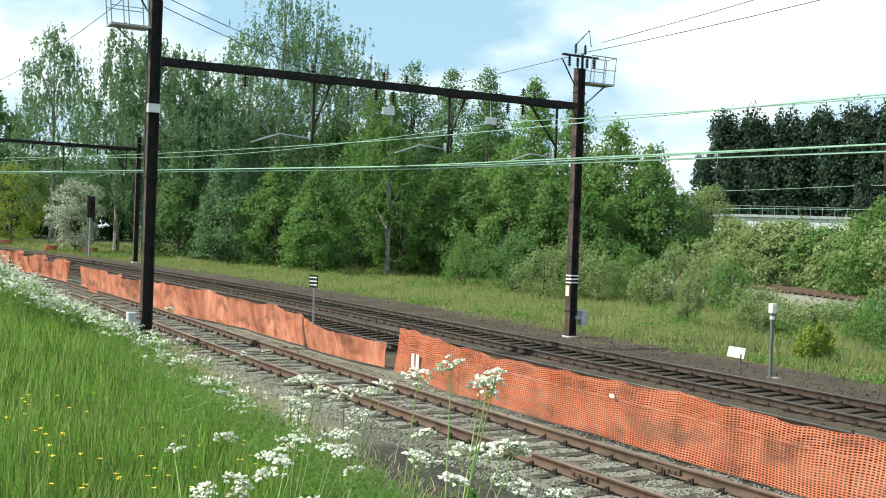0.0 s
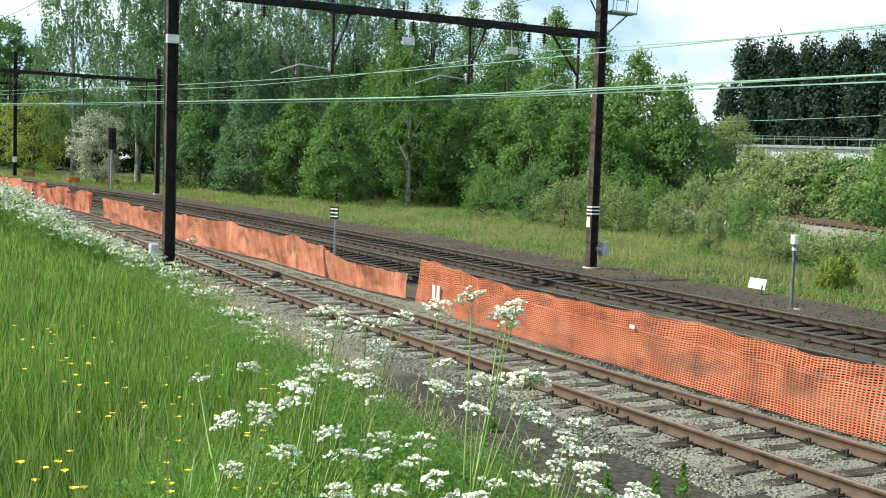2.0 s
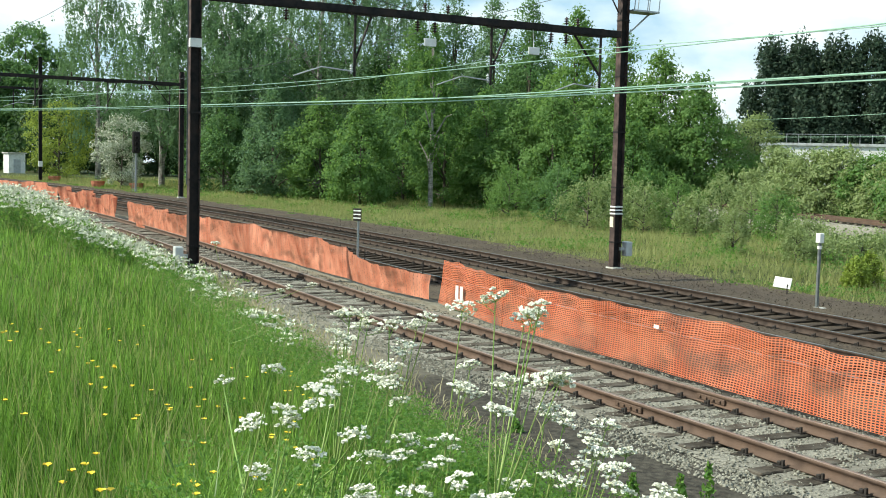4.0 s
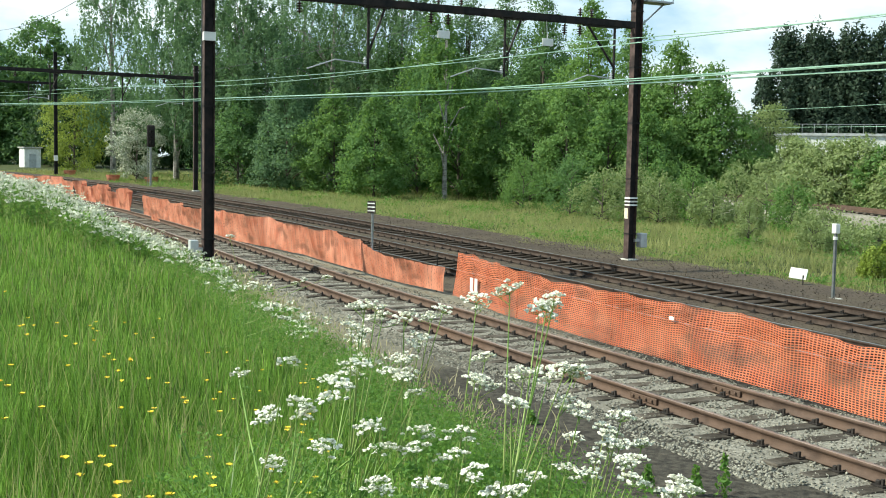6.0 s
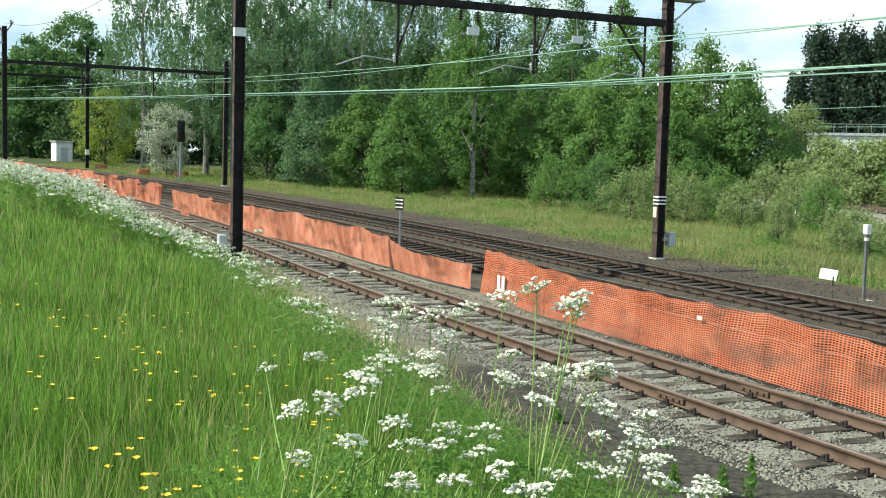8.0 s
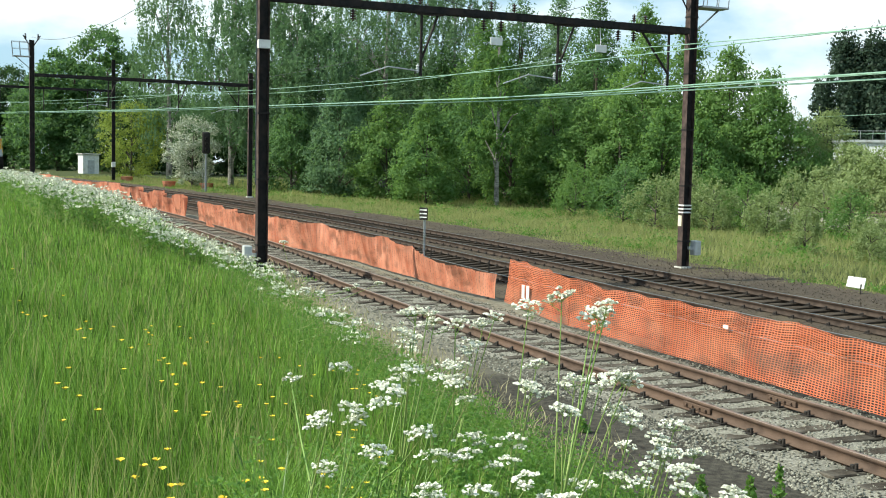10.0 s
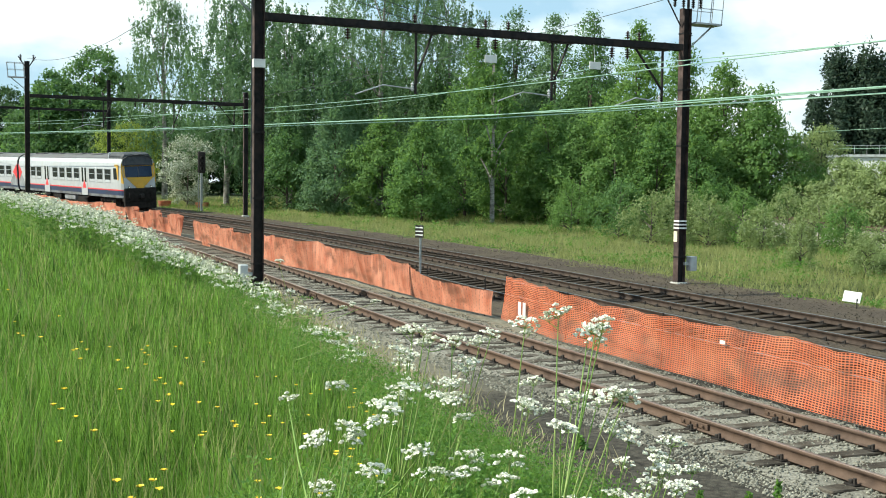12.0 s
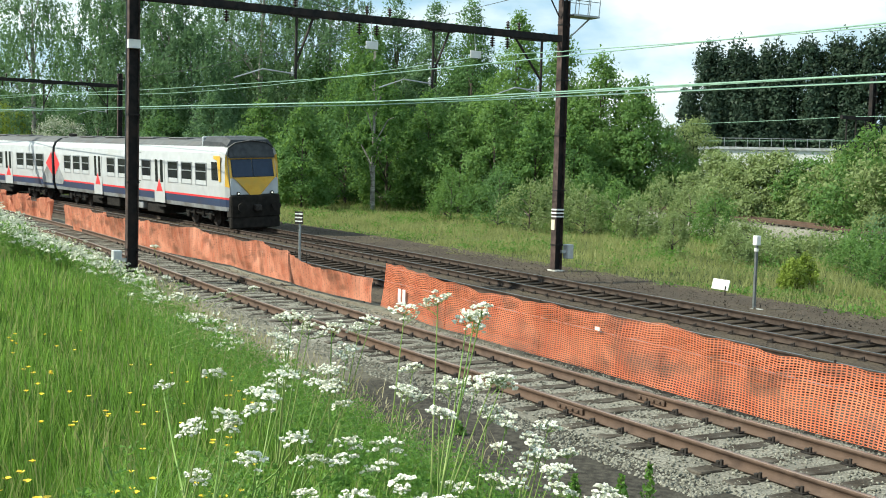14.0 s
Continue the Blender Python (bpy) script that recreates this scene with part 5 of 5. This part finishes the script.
def train_car(cab, label):
    car = thing("train_car", pose(0, 0, 0), label, "train car", "cars of the train")
    h = CAR / 2
    front = h - 0.05 if cab else h - 0.3
    part("body", shell(CAR, -h + 0.3, front, cab), None, car)
    lead = (2.75, 4.42, 6.1) if cab else (2.3, 4.0, 5.7)
    spots = [*lead, 9.6, 11.35, 13.1, 14.85, 19.1, 20.7, 22.4]
    for side in (-1, 1):
        for d in spots:
            wnd = part("window", WIN[0], None, car, "silver framed window")
            wnd.matrix_basis = pose(h - d, side * 1.448, 0, 0, 0, 0 if side < 0 else 180)
            for me in WIN[1:]:
                part("pane", me, None, wnd, "dark window glass")
        for d in (7.85, 17.0):
            bm = bmesh.new()
            box(bm, h - d, side * 1.452, 1.98, 1.36, 0.02, 2.2, 0.006)
            dr = part("door", bm, M["coach_white"], car, "white folding door")
            for s in (-0.33, 0.33):
                bm = bmesh.new()
                box(bm, h - d + s, side * 1.464, 2.5, 0.36, 0.012, 1.15, 0.004)
                part("door_window", bm, M["coach_glass"], dr, "narrow dark door window")
            bm = bmesh.new()
            y = side * 1.466
            flat_panel(bm, [(h - d - 0.42, 1.45), (h - d + 0.42, 1.45), (h - d, 2.1)], y)
            part("red_triangle", bm, M["coach_red"], dr, "red triangle")
            bm = bmesh.new()
            box(bm, h - d, side * 1.30, 0.72, 1.3, 0.25, 0.1)
            part("step", bm, M["under"], dr)
        # half diamonds beside the gangways
        for e in ((-1,) if cab else (-1, 1)):
            x = e * (h - 0.32)
            bm = bmesh.new()
            flat_panel(bm, [(x, 1.75), (x, 3.2), (x - e * 0.95, 2.45)], side * 1.458)
            part("red_diamond", bm, M["coach_red"], car, "red half diamond")
            bm = bmesh.new()
            flat_panel(bm, [(x, 1.2), (x, 1.72), (x - e * 0.8, 2.3), (x - e * 1.7, 1.5), (x - e * 1.5, 1.2)], side * 1.455)
            part("grey_triangle", bm, M["coach_grey"], car, "grey triangle")
    for e in ((-1,) if cab else (-1, 1)):
        bm = bmesh.new()
        box(bm, e * (h - 0.16), 0, 2.1, 0.42, 2.2, 3.2, 0.08)
        part("gangway", bm, M["under"], car, "black rubber gangway bellows")
    for b in (-8.9, 8.9):
        bogie(car, b)
    for x, w, y, m in ((3.6, 2.2, 0.5, "under"), (0.6, 2.6, 0.30, "coach_grey"), (-2.6, 2.0, 0.5, "under"), (-5.2, 1.6, 0.45, "under")):
        bm = bmesh.new()
        box(bm, x, 0, 0.58, w, 2.5, y + 0.1, 0.04)
        part("equipment_box", bm, M[m], car, "underfloor equipment box")
    for x in (-9, -4.5, 0.5, 5):
        bm = bmesh.new()
        box(bm, x, 0, 4.15, 2.4, 1.0, 0.08, 0.03)
        part("roof_vent", bm, M["coach_roof"], car)
    if not cab:
        return car
    # driving end
    bm = bmesh.new()
    rings = []
    for x, w, z0, z1 in ((h - 3.0, 1.20, 3.72, 4.27), (h - 1.0, 1.20, 3.65, 4.25), (h - 0.44, 1.19, 3.42, 4.12), (h - 0.20, 1.15, 3.28, 3.37)):
        rings.append([bm.verts.new((x, a * w, z0 + (z1 - z0) * b)) for a, b in ((-1, 0), (-0.97, 0.6), (-0.80, 1), (0.80, 1), (0.97, 0.6), (1, 0))])
    for r0, r1 in zip(rings, rings[1:]):
        for k in range(5):
            bm.faces.new((r0[k], r0[k + 1], r1[k + 1], r1[k]))
    bm.faces.new(rings[0])
    bm.faces.new(rings[-1])
    part("cab_hood", bm, M["cab_grey"], car, "dark grey sloping dome over the cab")
    bm = bmesh.new()
    box(bm, h - 3.05, 0, 3.95, 0.16, 2.36, 0.66, 0.05)
    part("roof_rib", bm, M["grey_light"], car, "pale grey roof rib behind the cab")
    bm = bmesh.new()
    box(bm, 0, 0, 0.44, 0.04, 2.36, 0.10, 0.012)
    for s in (-1, 1):
        box(bm, 0, s * 1.13, 0, 0.04, 0.12, 0.92, 0.012)
    bmesh.ops.transform(bm, matrix=pose(h - 0.235, 0, 2.82, 0, -12.5, 0), verts=bm.verts)
    part("windscreen_surround", bm, M["cab_yellow"], car, "yellow windscreen surround")
    for s in (-1, 1):
        bm = bmesh.new()
        box(bm, 0, s * 0.535, 0, 0.05, 1.04, 0.84, 0.02, pose(h - 0.225, 0, 2.82, 0, -12.5, 0))
        part("windscreen", bm, M["cab_glass"], car, "dark blue windscreen")
        bm = bmesh.new()
        tube(bm, [(h - 0.02, s * 0.86, 1.66), (h + 0.05, s * 0.86, 1.66)], 0.085, 14)
        hl = part("headlight", bm, M["under"], car)
        bm = bmesh.new()
        tube(bm, [(h + 0.045, s * 0.86, 1.66), (h + 0.062, s * 0.86, 1.66)], 0.045, 12)
        part("lens", bm, M["lamp_on"], hl, "lit headlight lens")
        bm = bmesh.new()
        flat_panel(bm, [(h - 0.80, 2.2), (h - 0.60, 2.2), (h - 0.60, 3.38), (h - 1.3, 3.38), (h - 1.3, 3.24), (h - 0.92, 3.18)], s * 1.452)
        part("yellow_stripe", bm, M["cab_yellow"], car, "yellow cab stripe")
        bm = bmesh.new()
        flat_panel(bm, [(h - 1.55, 2.25), (h - 0.86, 2.25), (h - 0.98, 3.1), (h - 1.55, 3.1)], s * 1.456)
        part("cab_window", bm, M["coach_glass"], car, "dark cab side window")
        bm = bmesh.new()
        tube(bm, [(h - 0.1, s * 0.87, 1.05), (h + 0.42, s * 0.87, 1.05)], 0.07, 10)
        tube(bm, [(h + 0.40, s * 0.87, 1.05), (h + 0.46, s * 0.87, 1.05)], 0.22, 14)
        part("buffer", bm, M["under"], car)
    bm = bmesh.new()
    box(bm, h - 0.07, 0, 1.97, 0.06, 2.42, 0.76, 0.02)
    part("front_panel", bm, M["grey_light"], car, "light grey panel under the windscreen")
    bm = bmesh.new()
    a = [bm.verts.new(p) for p in ((h + 0.01, -1.08, 2.40), (h + 0.01, 1.08, 2.40), (h + 0.03, 0.26, 1.58), (h + 0.03, -0.26, 1.58))]
    b = [bm.verts.new(v.co + Vector((-0.12, 0, 0))) for v in a]
    bm.faces.new(a)
    bm.faces.new(b[::-1])
    for k in range(4):
        bm.faces.new((a[k], a[(k + 1) % 4], b[(k + 1) % 4], b[k]))
    part("yellow_panel", bm, M["cab_yellow"], car, "yellow front warning panel")
    bm = bmesh.new()
    box(bm, h - 0.2, 0, 1.05, 0.55, 2.52, 1.05, 0.06)
    box(bm, h - 0.1, 0, 0.30, 0.3, 2.5, 0.54, 0.05)
    part("bumper", bm, M["under"], car, "black lower front with snow plough")
    bm = bmesh.new()
    box(bm, h + 0.18, 0, 0.98, 0.5, 0.3, 0.32, 0.05)
    part("coupler", bm, M["iron_dark"], car)
    return car


train_front = train_car(True, "white railcar with blue band and yellow-fronted driving cab")
train_middle = train_car(False, "white railcar with blue band coupled behind the driving car")
train_rear = train_car(False, "white railcar with blue band coupled behind the driving car")

_tx = np.linspace(60, -700, 8000)
_ty = arc(_tx, APEX_B)
_ts = np.concatenate([[0], np.cumsum(np.hypot(np.diff(_tx), np.diff(_ty)))])     # metres back from x = 60


def on_track(s):
    x = float(np.interp(s, _ts, _tx))
    return Vector((x, float(arc(x, APEX_B)), float(min(rise(x), 4.5)) + 0.045))


def train_rows(index):
    """Poses of one car as the train runs at a steady speed round the bend."""
    rows = []
    for k in range(29):
        t = k * 0.5
        nose = float(np.interp(-49.7, _tx[::-1], _ts[::-1])) + 19.0 * (14.0 - t)
        mid = nose + CAR / 2 + index * CAR
        a, b = on_track(mid - 8.9), on_track(mid + 8.9)
        d = (a - b).normalized()
        c = (a + b) / 2
        rows.append((t, pose(c.x, c.y, c.z, 3.0, -math.degrees(math.asin(d.z)), math.degrees(math.atan2(d.y, d.x)))))
    return rows


# ---------------- flowers on the bank ----------------
def umbel_mesh(seed):
    """Flat-topped head: rays carrying small clusters of florets."""
    rng = np.random.default_rng(seed)
    bm = bmesh.new()
    n = 13
    tips = []
    for k in range(n):
        a, r = k * 2.4, 0.056 * math.sqrt((k + 0.4) / n) * (0.85 + 0.3 * rng.random())
        tip = Vector((r * math.cos(a), r * math.sin(a), 0.036 - 7.0 * r * r + 0.006 * rng.normal()))
        tubep = [Vector((0, 0, 0)), tip]
        tube(bm, tubep, [0.0009, 0.0006], 3, caps=False)
        tips.append(tip)
    green = len(bm.faces)
    for tip in tips:
        for j in range(15):
            a, r = rng.random() * 6.28, 0.0095 * math.sqrt(rng.random())
            c = tip + Vector((r * math.cos(a), r * math.sin(a), 0.002 + 0.007 * rng.random() - 22 * r * r))
            s = 0.0056 * (0.7 + 0.6 * rng.random())
            u = Vector((math.cos(a), math.sin(a), 0.7 * rng.normal())).normalized()
            w = Vector((-math.sin(a), math.cos(a), 0.7 * rng.normal())).normalized()
            vs = [bm.verts.new(c + s * (math.cos(q) * u + math.sin(q) * w)) for q in (0, 1.05, 2.09, 3.14, 4.19, 5.24)]
            bm.faces.new(vs).material_index = 1
    me = bpy.data.meshes.new("umbel")
    bm.to_mesh(me)
    bm.free()
    me.materials.append(M["stem"])
    me.materials.append(M["floret"])
    return me


UMBELS = [umbel_mesh(k) for k in range(5)]
_plant = random.Random(5)


def cow_parsley(heads, label="cow parsley with white flower heads on branching stems"):
    """One plant: a ribbed main stem, branches and a head on each."""
    hs = [Vector(p) for p in heads]
    c = sum(hs, Vector()) / len(hs)
    bx, by = c.x - 0.10 + _plant.uniform(-0.07, 0.07), c.y - 0.19 + _plant.uniform(-0.12, 0.12)
    bz = float(ground_z(bx, by))
    g = thing("cow_parsley", pose(bx, by, bz - 0.03), label, "wild flower", "cow parsley")
    base = Vector((bx, by, bz - 0.03))
    top = max(hs, key=lambda p: p.z) - base
    bm = bmesh.new()
    k1 = Vector((top.x * 0.32 + 0.02, top.y * 0.32, top.z * 0.38))
    k2 = Vector((top.x * 0.6 - 0.02, top.y * 0.6 + 0.02, top.z * 0.68))
    tube(bm, [Vector((0, 0, 0)), k1, k2, top], [0.0056, 0.0046, 0.0034, 0.0018], 6)
    part("stem", bm, M["stem"], g)
    for i, p in enumerate(hs):
        q = p - base
        if (q - top).length > 0.01:
            s = k1.lerp(k2, _plant.uniform(0.45, 1.0)) if q.z > k2.z else k1.lerp(k2, _plant.uniform(0.0, 0.5))
            m = s.lerp(q, 0.5) + Vector((0, 0, -0.02))
            bm = bmesh.new()
            tube(bm, [s, m, q], [0.0038, 0.003, 0.0018], 5)
            part("branch", bm, M["stem"], g)
        n = _plant.choice((1, 2, 2, 3))
        for j in range(n):
            o = part("umbel", UMBELS[_plant.randrange(5)], None, g, "white flower head")
            off = Vector((_plant.uniform(-1, 1), _plant.uniform(-1, 1), _plant.uniform(-0.5, 0.3))) * (0.045 if j else 0.0)
            sc = _plant.uniform(0.66, 0.9) if j == 0 else _plant.uniform(0.45, 0.68)
            o.matrix_basis = Matrix.Translation(q + off) @ pose(0, 0, 0, _plant.uniform(-14, 14), _plant.uniform(-14, 14), _plant.uniform(0, 360)) @ Matrix.Diagonal((sc, sc, sc, 1))
            if j:
                bm = bmesh.new()
                tube(bm, [q - Vector((0, 0, 0.035)), q + off], [0.0016, 0.0012], 4)
                part("branch", bm, M["stem"], g)
    # feathery leaves low on the stem
    rng = np.random.default_rng(_plant.randrange(9999))
    pts = []
    for k in range(14):
        a, z0, ln = rng.random() * 6.28, top.z * (0.1 + 0.68 * rng.random()), 0.16 + 0.16 * rng.random()
        for j in range(70):
            q = rng.random()
            w = 0.07 * (1 - q) * rng.normal()
            pts.append((math.cos(a) * ln * q - math.sin(a) * w, math.sin(a) * ln * q + math.cos(a) * w, z0 + 0.10 * q - 0.15 * q * q + 0.01 * rng.normal()))
    v, f = leaf_scales(np.array(pts), 0.009, rng)
    part("leaves", arrays_mesh("leaves", v, f, [M["herb"]]), None, g, "feathery green leaves")
    return g


cow_parsley([(-3.77, 1.09, 2.46), (-3.21, 1.08, 2.60), (-3.53, 1.12, 2.37), (-3.38, 1.09, 2.25)])
cow_parsley([(-3.32, 1.15, 2.45), (-3.33, 1.18, 2.41), (-3.11, 1.18, 2.50), (-3.28, 1.23, 2.31)])
cow_parsley([(-3.47, 1.34, 2.47), (-3.92, 1.56, 2.41), (-3.57, 1.46, 2.51), (-3.45, 1.45, 2.31)])
cow_parsley([(-3.78, 1.51, 2.61), (-3.73, 1.54, 2.69), (-3.67, 1.56, 2.69), (-3.75, 1.53, 2.59), (-3.82, 1.65, 2.64)])
cow_parsley([(-3.67, 1.67, 2.65), (-3.75, 1.82, 2.64), (-3.62, 1.80, 2.68), (-3.66, 1.73, 2.57)])
cow_parsley([(-3.57, 1.61, 2.52), (-3.47, 1.53, 2.49), (-3.34, 1.53, 2.51), (-3.35, 1.57, 2.44), (-3.39, 1.62, 2.30)])
cow_parsley([(-3.30, 1.46, 2.28), (-3.03, 1.43, 2.35), (-2.98, 1.54, 2.33), (-3.12, 1.62, 2.35), (-2.87, 1.55, 2.30)])
cow_parsley([(-3.25, 1.74, 2.76), (-3.33, 1.82, 2.55), (-3.29, 1.78, 2.47), (-3.25, 1.74, 2.50)])
cow_parsley([(-3.17, 1.82, 2.80), (-2.74, 1.72, 2.83), (-3.15, 1.92, 2.73), (-2.94, 1.82, 2.78)], "tall cow parsley with a pale stem leaning to the tracks")
cow_parsley([(-2.83, 1.64, 2.51), (-3.02, 1.79, 2.55), (-3.03, 1.89, 2.55), (-2.87, 1.88, 2.58), (-2.83, 1.82, 2.60)])
cow_parsley([(-2.97, 1.90, 2.47), (-2.92, 1.94, 2.45), (-3.06, 2.01, 2.32), (-3.03, 1.85, 2.21), (-2.93, 1.90, 2.25)])
cow_parsley([(-3.06, 2.13, 2.34), (-2.91, 2.09, 2.41), (-2.83, 2.03, 2.35), (-2.93, 2.19, 2.31), (-3.00, 2.06, 2.26)])
cow_parsley([(-2.85, 1.93, 2.26), (-2.74, 1.99, 2.32), (-2.87, 2.02, 2.33), (-2.55, 1.88, 2.32)])
cow_parsley([(-2.82, 1.59, 2.25), (-2.77, 1.63, 2.26), (-2.67, 1.30, 2.34), (-2.91, 1.25, 2.29)])
cow_parsley([(-2.54, 2.04, 2.30), (-2.71, 2.13, 2.22), (-2.42, 1.98, 2.32)])
cow_parsley([(-11.42, 3.19, 2.39), (-11.34, 3.98, 1.93), (-11.31, 4.22, 1.95), (-11.04, 3.78, 1.92)])
cow_parsley([(-8.98, 2.71, 2.17), (-9.01, 2.86, 1.95), (-8.86, 2.92, 1.89), (-9.26, 2.69, 2.28)])


def parsley_drift():
    """The white drift of flowers along the foot and brow of the bank."""
    rng = np.random.default_rng(77)
    n = 1900
    d = 13 + 60 * rng.random(n) ** 0.9
    x = -d
    dens = np.clip((d - 28) / 8, 0, 1)
    y = foot(x) + 0.2 - (0.9 + 5.0 * dens) * rng.random(n) ** 0.9
    keep = (rng.random(n) < 0.04 + 0.96 * dens) & (y > 0.6)
    x, y, d = x[keep], y[keep], d[keep]
    z = ground_z(x, y)
    inside = np.clip((foot(x) - y - 0.8) / 2.0, 0, 1)
    h = 0.28 + 0.80 * inside * np.clip((d - 28) / 8, 0, 1) - 0.30 * np.clip((d - 46) / 14, 0, 1) + 0.35 * rng.random(len(x))
    white, green, stems = [], [], []
    for i in range(len(x)):
        for k in range(6):
            hx, hy, hz = x[i] + 0.2 * rng.normal(), y[i] + 0.2 * rng.normal(), z[i] + h[i] * (0.75 + 0.3 * rng.random())
            m = 10
            white.append(np.stack([hx + 0.045 * rng.normal(size=m), hy + 0.045 * rng.normal(size=m), hz + 0.012 * rng.normal(size=m)], 1))
            stems.append((x[i], y[i], z[i], hx, hy, hz))
        m = 44
        green.append(np.stack([x[i] + 0.2 * rng.normal(size=m), y[i] + 0.2 * rng.normal(size=m), z[i] + h[i] * 0.92 * rng.random(m)], 1))
    top = thing("cow_parsley_drift", pose(0, 0, 0), "dense drift of white cow parsley along the bank", "wild flowers", kind="stuff")
    v, f = leaf_scales(np.concatenate(white), 0.035, rng)
    part("florets", arrays_mesh("florets", v, f, [M["floret_cream"]]), None, top)
    v, f = leaf_scales(np.concatenate(green), 0.05, rng)
    part("leaves", arrays_mesh("leaves", v, f, [M["herb"]]), None, top)
    s = np.array(stems)
    a, b = s[:, :3], s[:, 3:]
    w = np.array([0.004, 0.003, 0])
    v = np.stack([a - w, a + w, b], 1).reshape(-1, 3)
    part("stems", arrays_mesh("stems", v, np.arange(len(v)).reshape(-1, 3), [M["stem"]]), None, top)


parsley_drift()


def herb_layer():
    """Leafy undergrowth along the edge of the bank."""
    rng = np.random.default_rng(61)
    n = 7500
    d = 2.7 * (30 / 2.7) ** rng.random(n)
    a = np.radians(46 + 36 * rng.random(n))
    x, y = -d * np.sin(a), d * np.cos(a)
    keep = (y < foot(x) + 0.25) & ((y > foot(x) - 2.0) | ((d < 5) & (a < 1.22))) & (y > 1.0) & ((d > 5.5) | (rng.random(n) < 0.35))
    x, y = x[keep], y[keep]
    z = ground_z(x, y)
    pts = []
    for i in range(len(x)):
        m = 60
        h = (0.28 + 0.5 * rng.random()) * (1.25 if -x[i] < 5 else 1.0)
        ang, q = rng.random(m) * 6.28, rng.random(m)
        rr = 0.05 + 0.22 * q
        pts.append(np.stack([x[i] + rr * np.cos(ang), y[i] + rr * np.sin(ang), z[i] + h * (0.15 + 0.85 * rng.random(m)) * (1 - 0.4 * q)], 1))
    v, f = leaf_scales(np.concatenate(pts), 0.017, rng)
    tagged(new("herb_layer", arrays_mesh("herb_layer", v, f, [M["herb"]])), "leafy green weeds along the edge of the bank", "weeds", kind="stuff")


herb_layer()


def buttercups():
    rng = np.random.default_rng(91)
    pet, stm = [], []
    for k in range(170):
        d = 3.6 + 9 * rng.random() ** 1.6
        a = radians(69 + 22 * rng.random())
        x, y = -d * math.sin(a), d * math.cos(a)
        if y < 0.5:
            continue
        z = float(ground_z(x, y))
        c = np.array((x, y, z + 0.36 + 0.16 * rng.random()))
        for j in range(5):
            q = j * 1.2566 + rng.random()
            o = np.array((math.cos(q), math.sin(q), 0.7)) * 0.014
            u = np.array((-math.sin(q), math.cos(q), 0)) * 0.0115
            pet.append([c, c + o + u, c + o * 1.25, c + o - u])
        stm.append([(x - 0.002, y, z), (x + 0.002, y, z), tuple(c)])
    top = thing("buttercups", pose(0, 0, 0), "yellow buttercups scattered in the meadow grass", "wild flowers", kind="stuff")
    v = np.array(pet).reshape(-1, 3)
    part("petals", arrays_mesh("petals", v, np.arange(len(v)).reshape(-1, 4), [M["buttercup"]]), None, top)
    v = np.array(stm).reshape(-1, 3)
    part("stems", arrays_mesh("stems", v, np.arange(len(v)).reshape(-1, 3), [M["stem"]]), None, top)


buttercups()


def weed(x, y, h):
    """A tall leafy weed growing out of the gravel."""
    g = thing("weed", pose(x, y, -0.24), "single green leafy weed growing from the cinders", "weed", "gravel weeds")
    bm = bmesh.new()
    tube(bm, [(0, 0, 0), (0.01, 0.02, h * 0.5), (0.03, 0.01, h)], [0.006, 0.005, 0.002], 5)
    part("stem", bm, M["stem"], g)
    rng = np.random.default_rng(int(abs(x) * 100))
    m = 90
    q = rng.random(m)
    a = rng.random(m) * 6.28
    rr = 0.09 * (1.1 - q) * rng.random(m) + 0.01
    pts = np.stack([rr * np.cos(a), rr * np.sin(a), h * (0.1 + 0.9 * q)], 1)
    v, f = leaf_cards(pts, 0.035, rng, 0.6)
    part("leaves", arrays_mesh("leaves", v, f, [M["herb"]]), None, g)


for wx, wy, wh in ((-8.95, 7.75, 0.5), (-9.15, 7.55, 0.35), (-9.5, 7.2, 0.3), (-12.6, 7.6, 0.2)):
    weed(wx, wy, wh)


def motions():
    for car, index in ((train_front, 0), (train_middle, 1), (train_rear, 2)):
        walk(car, train_rows(index))


motions()
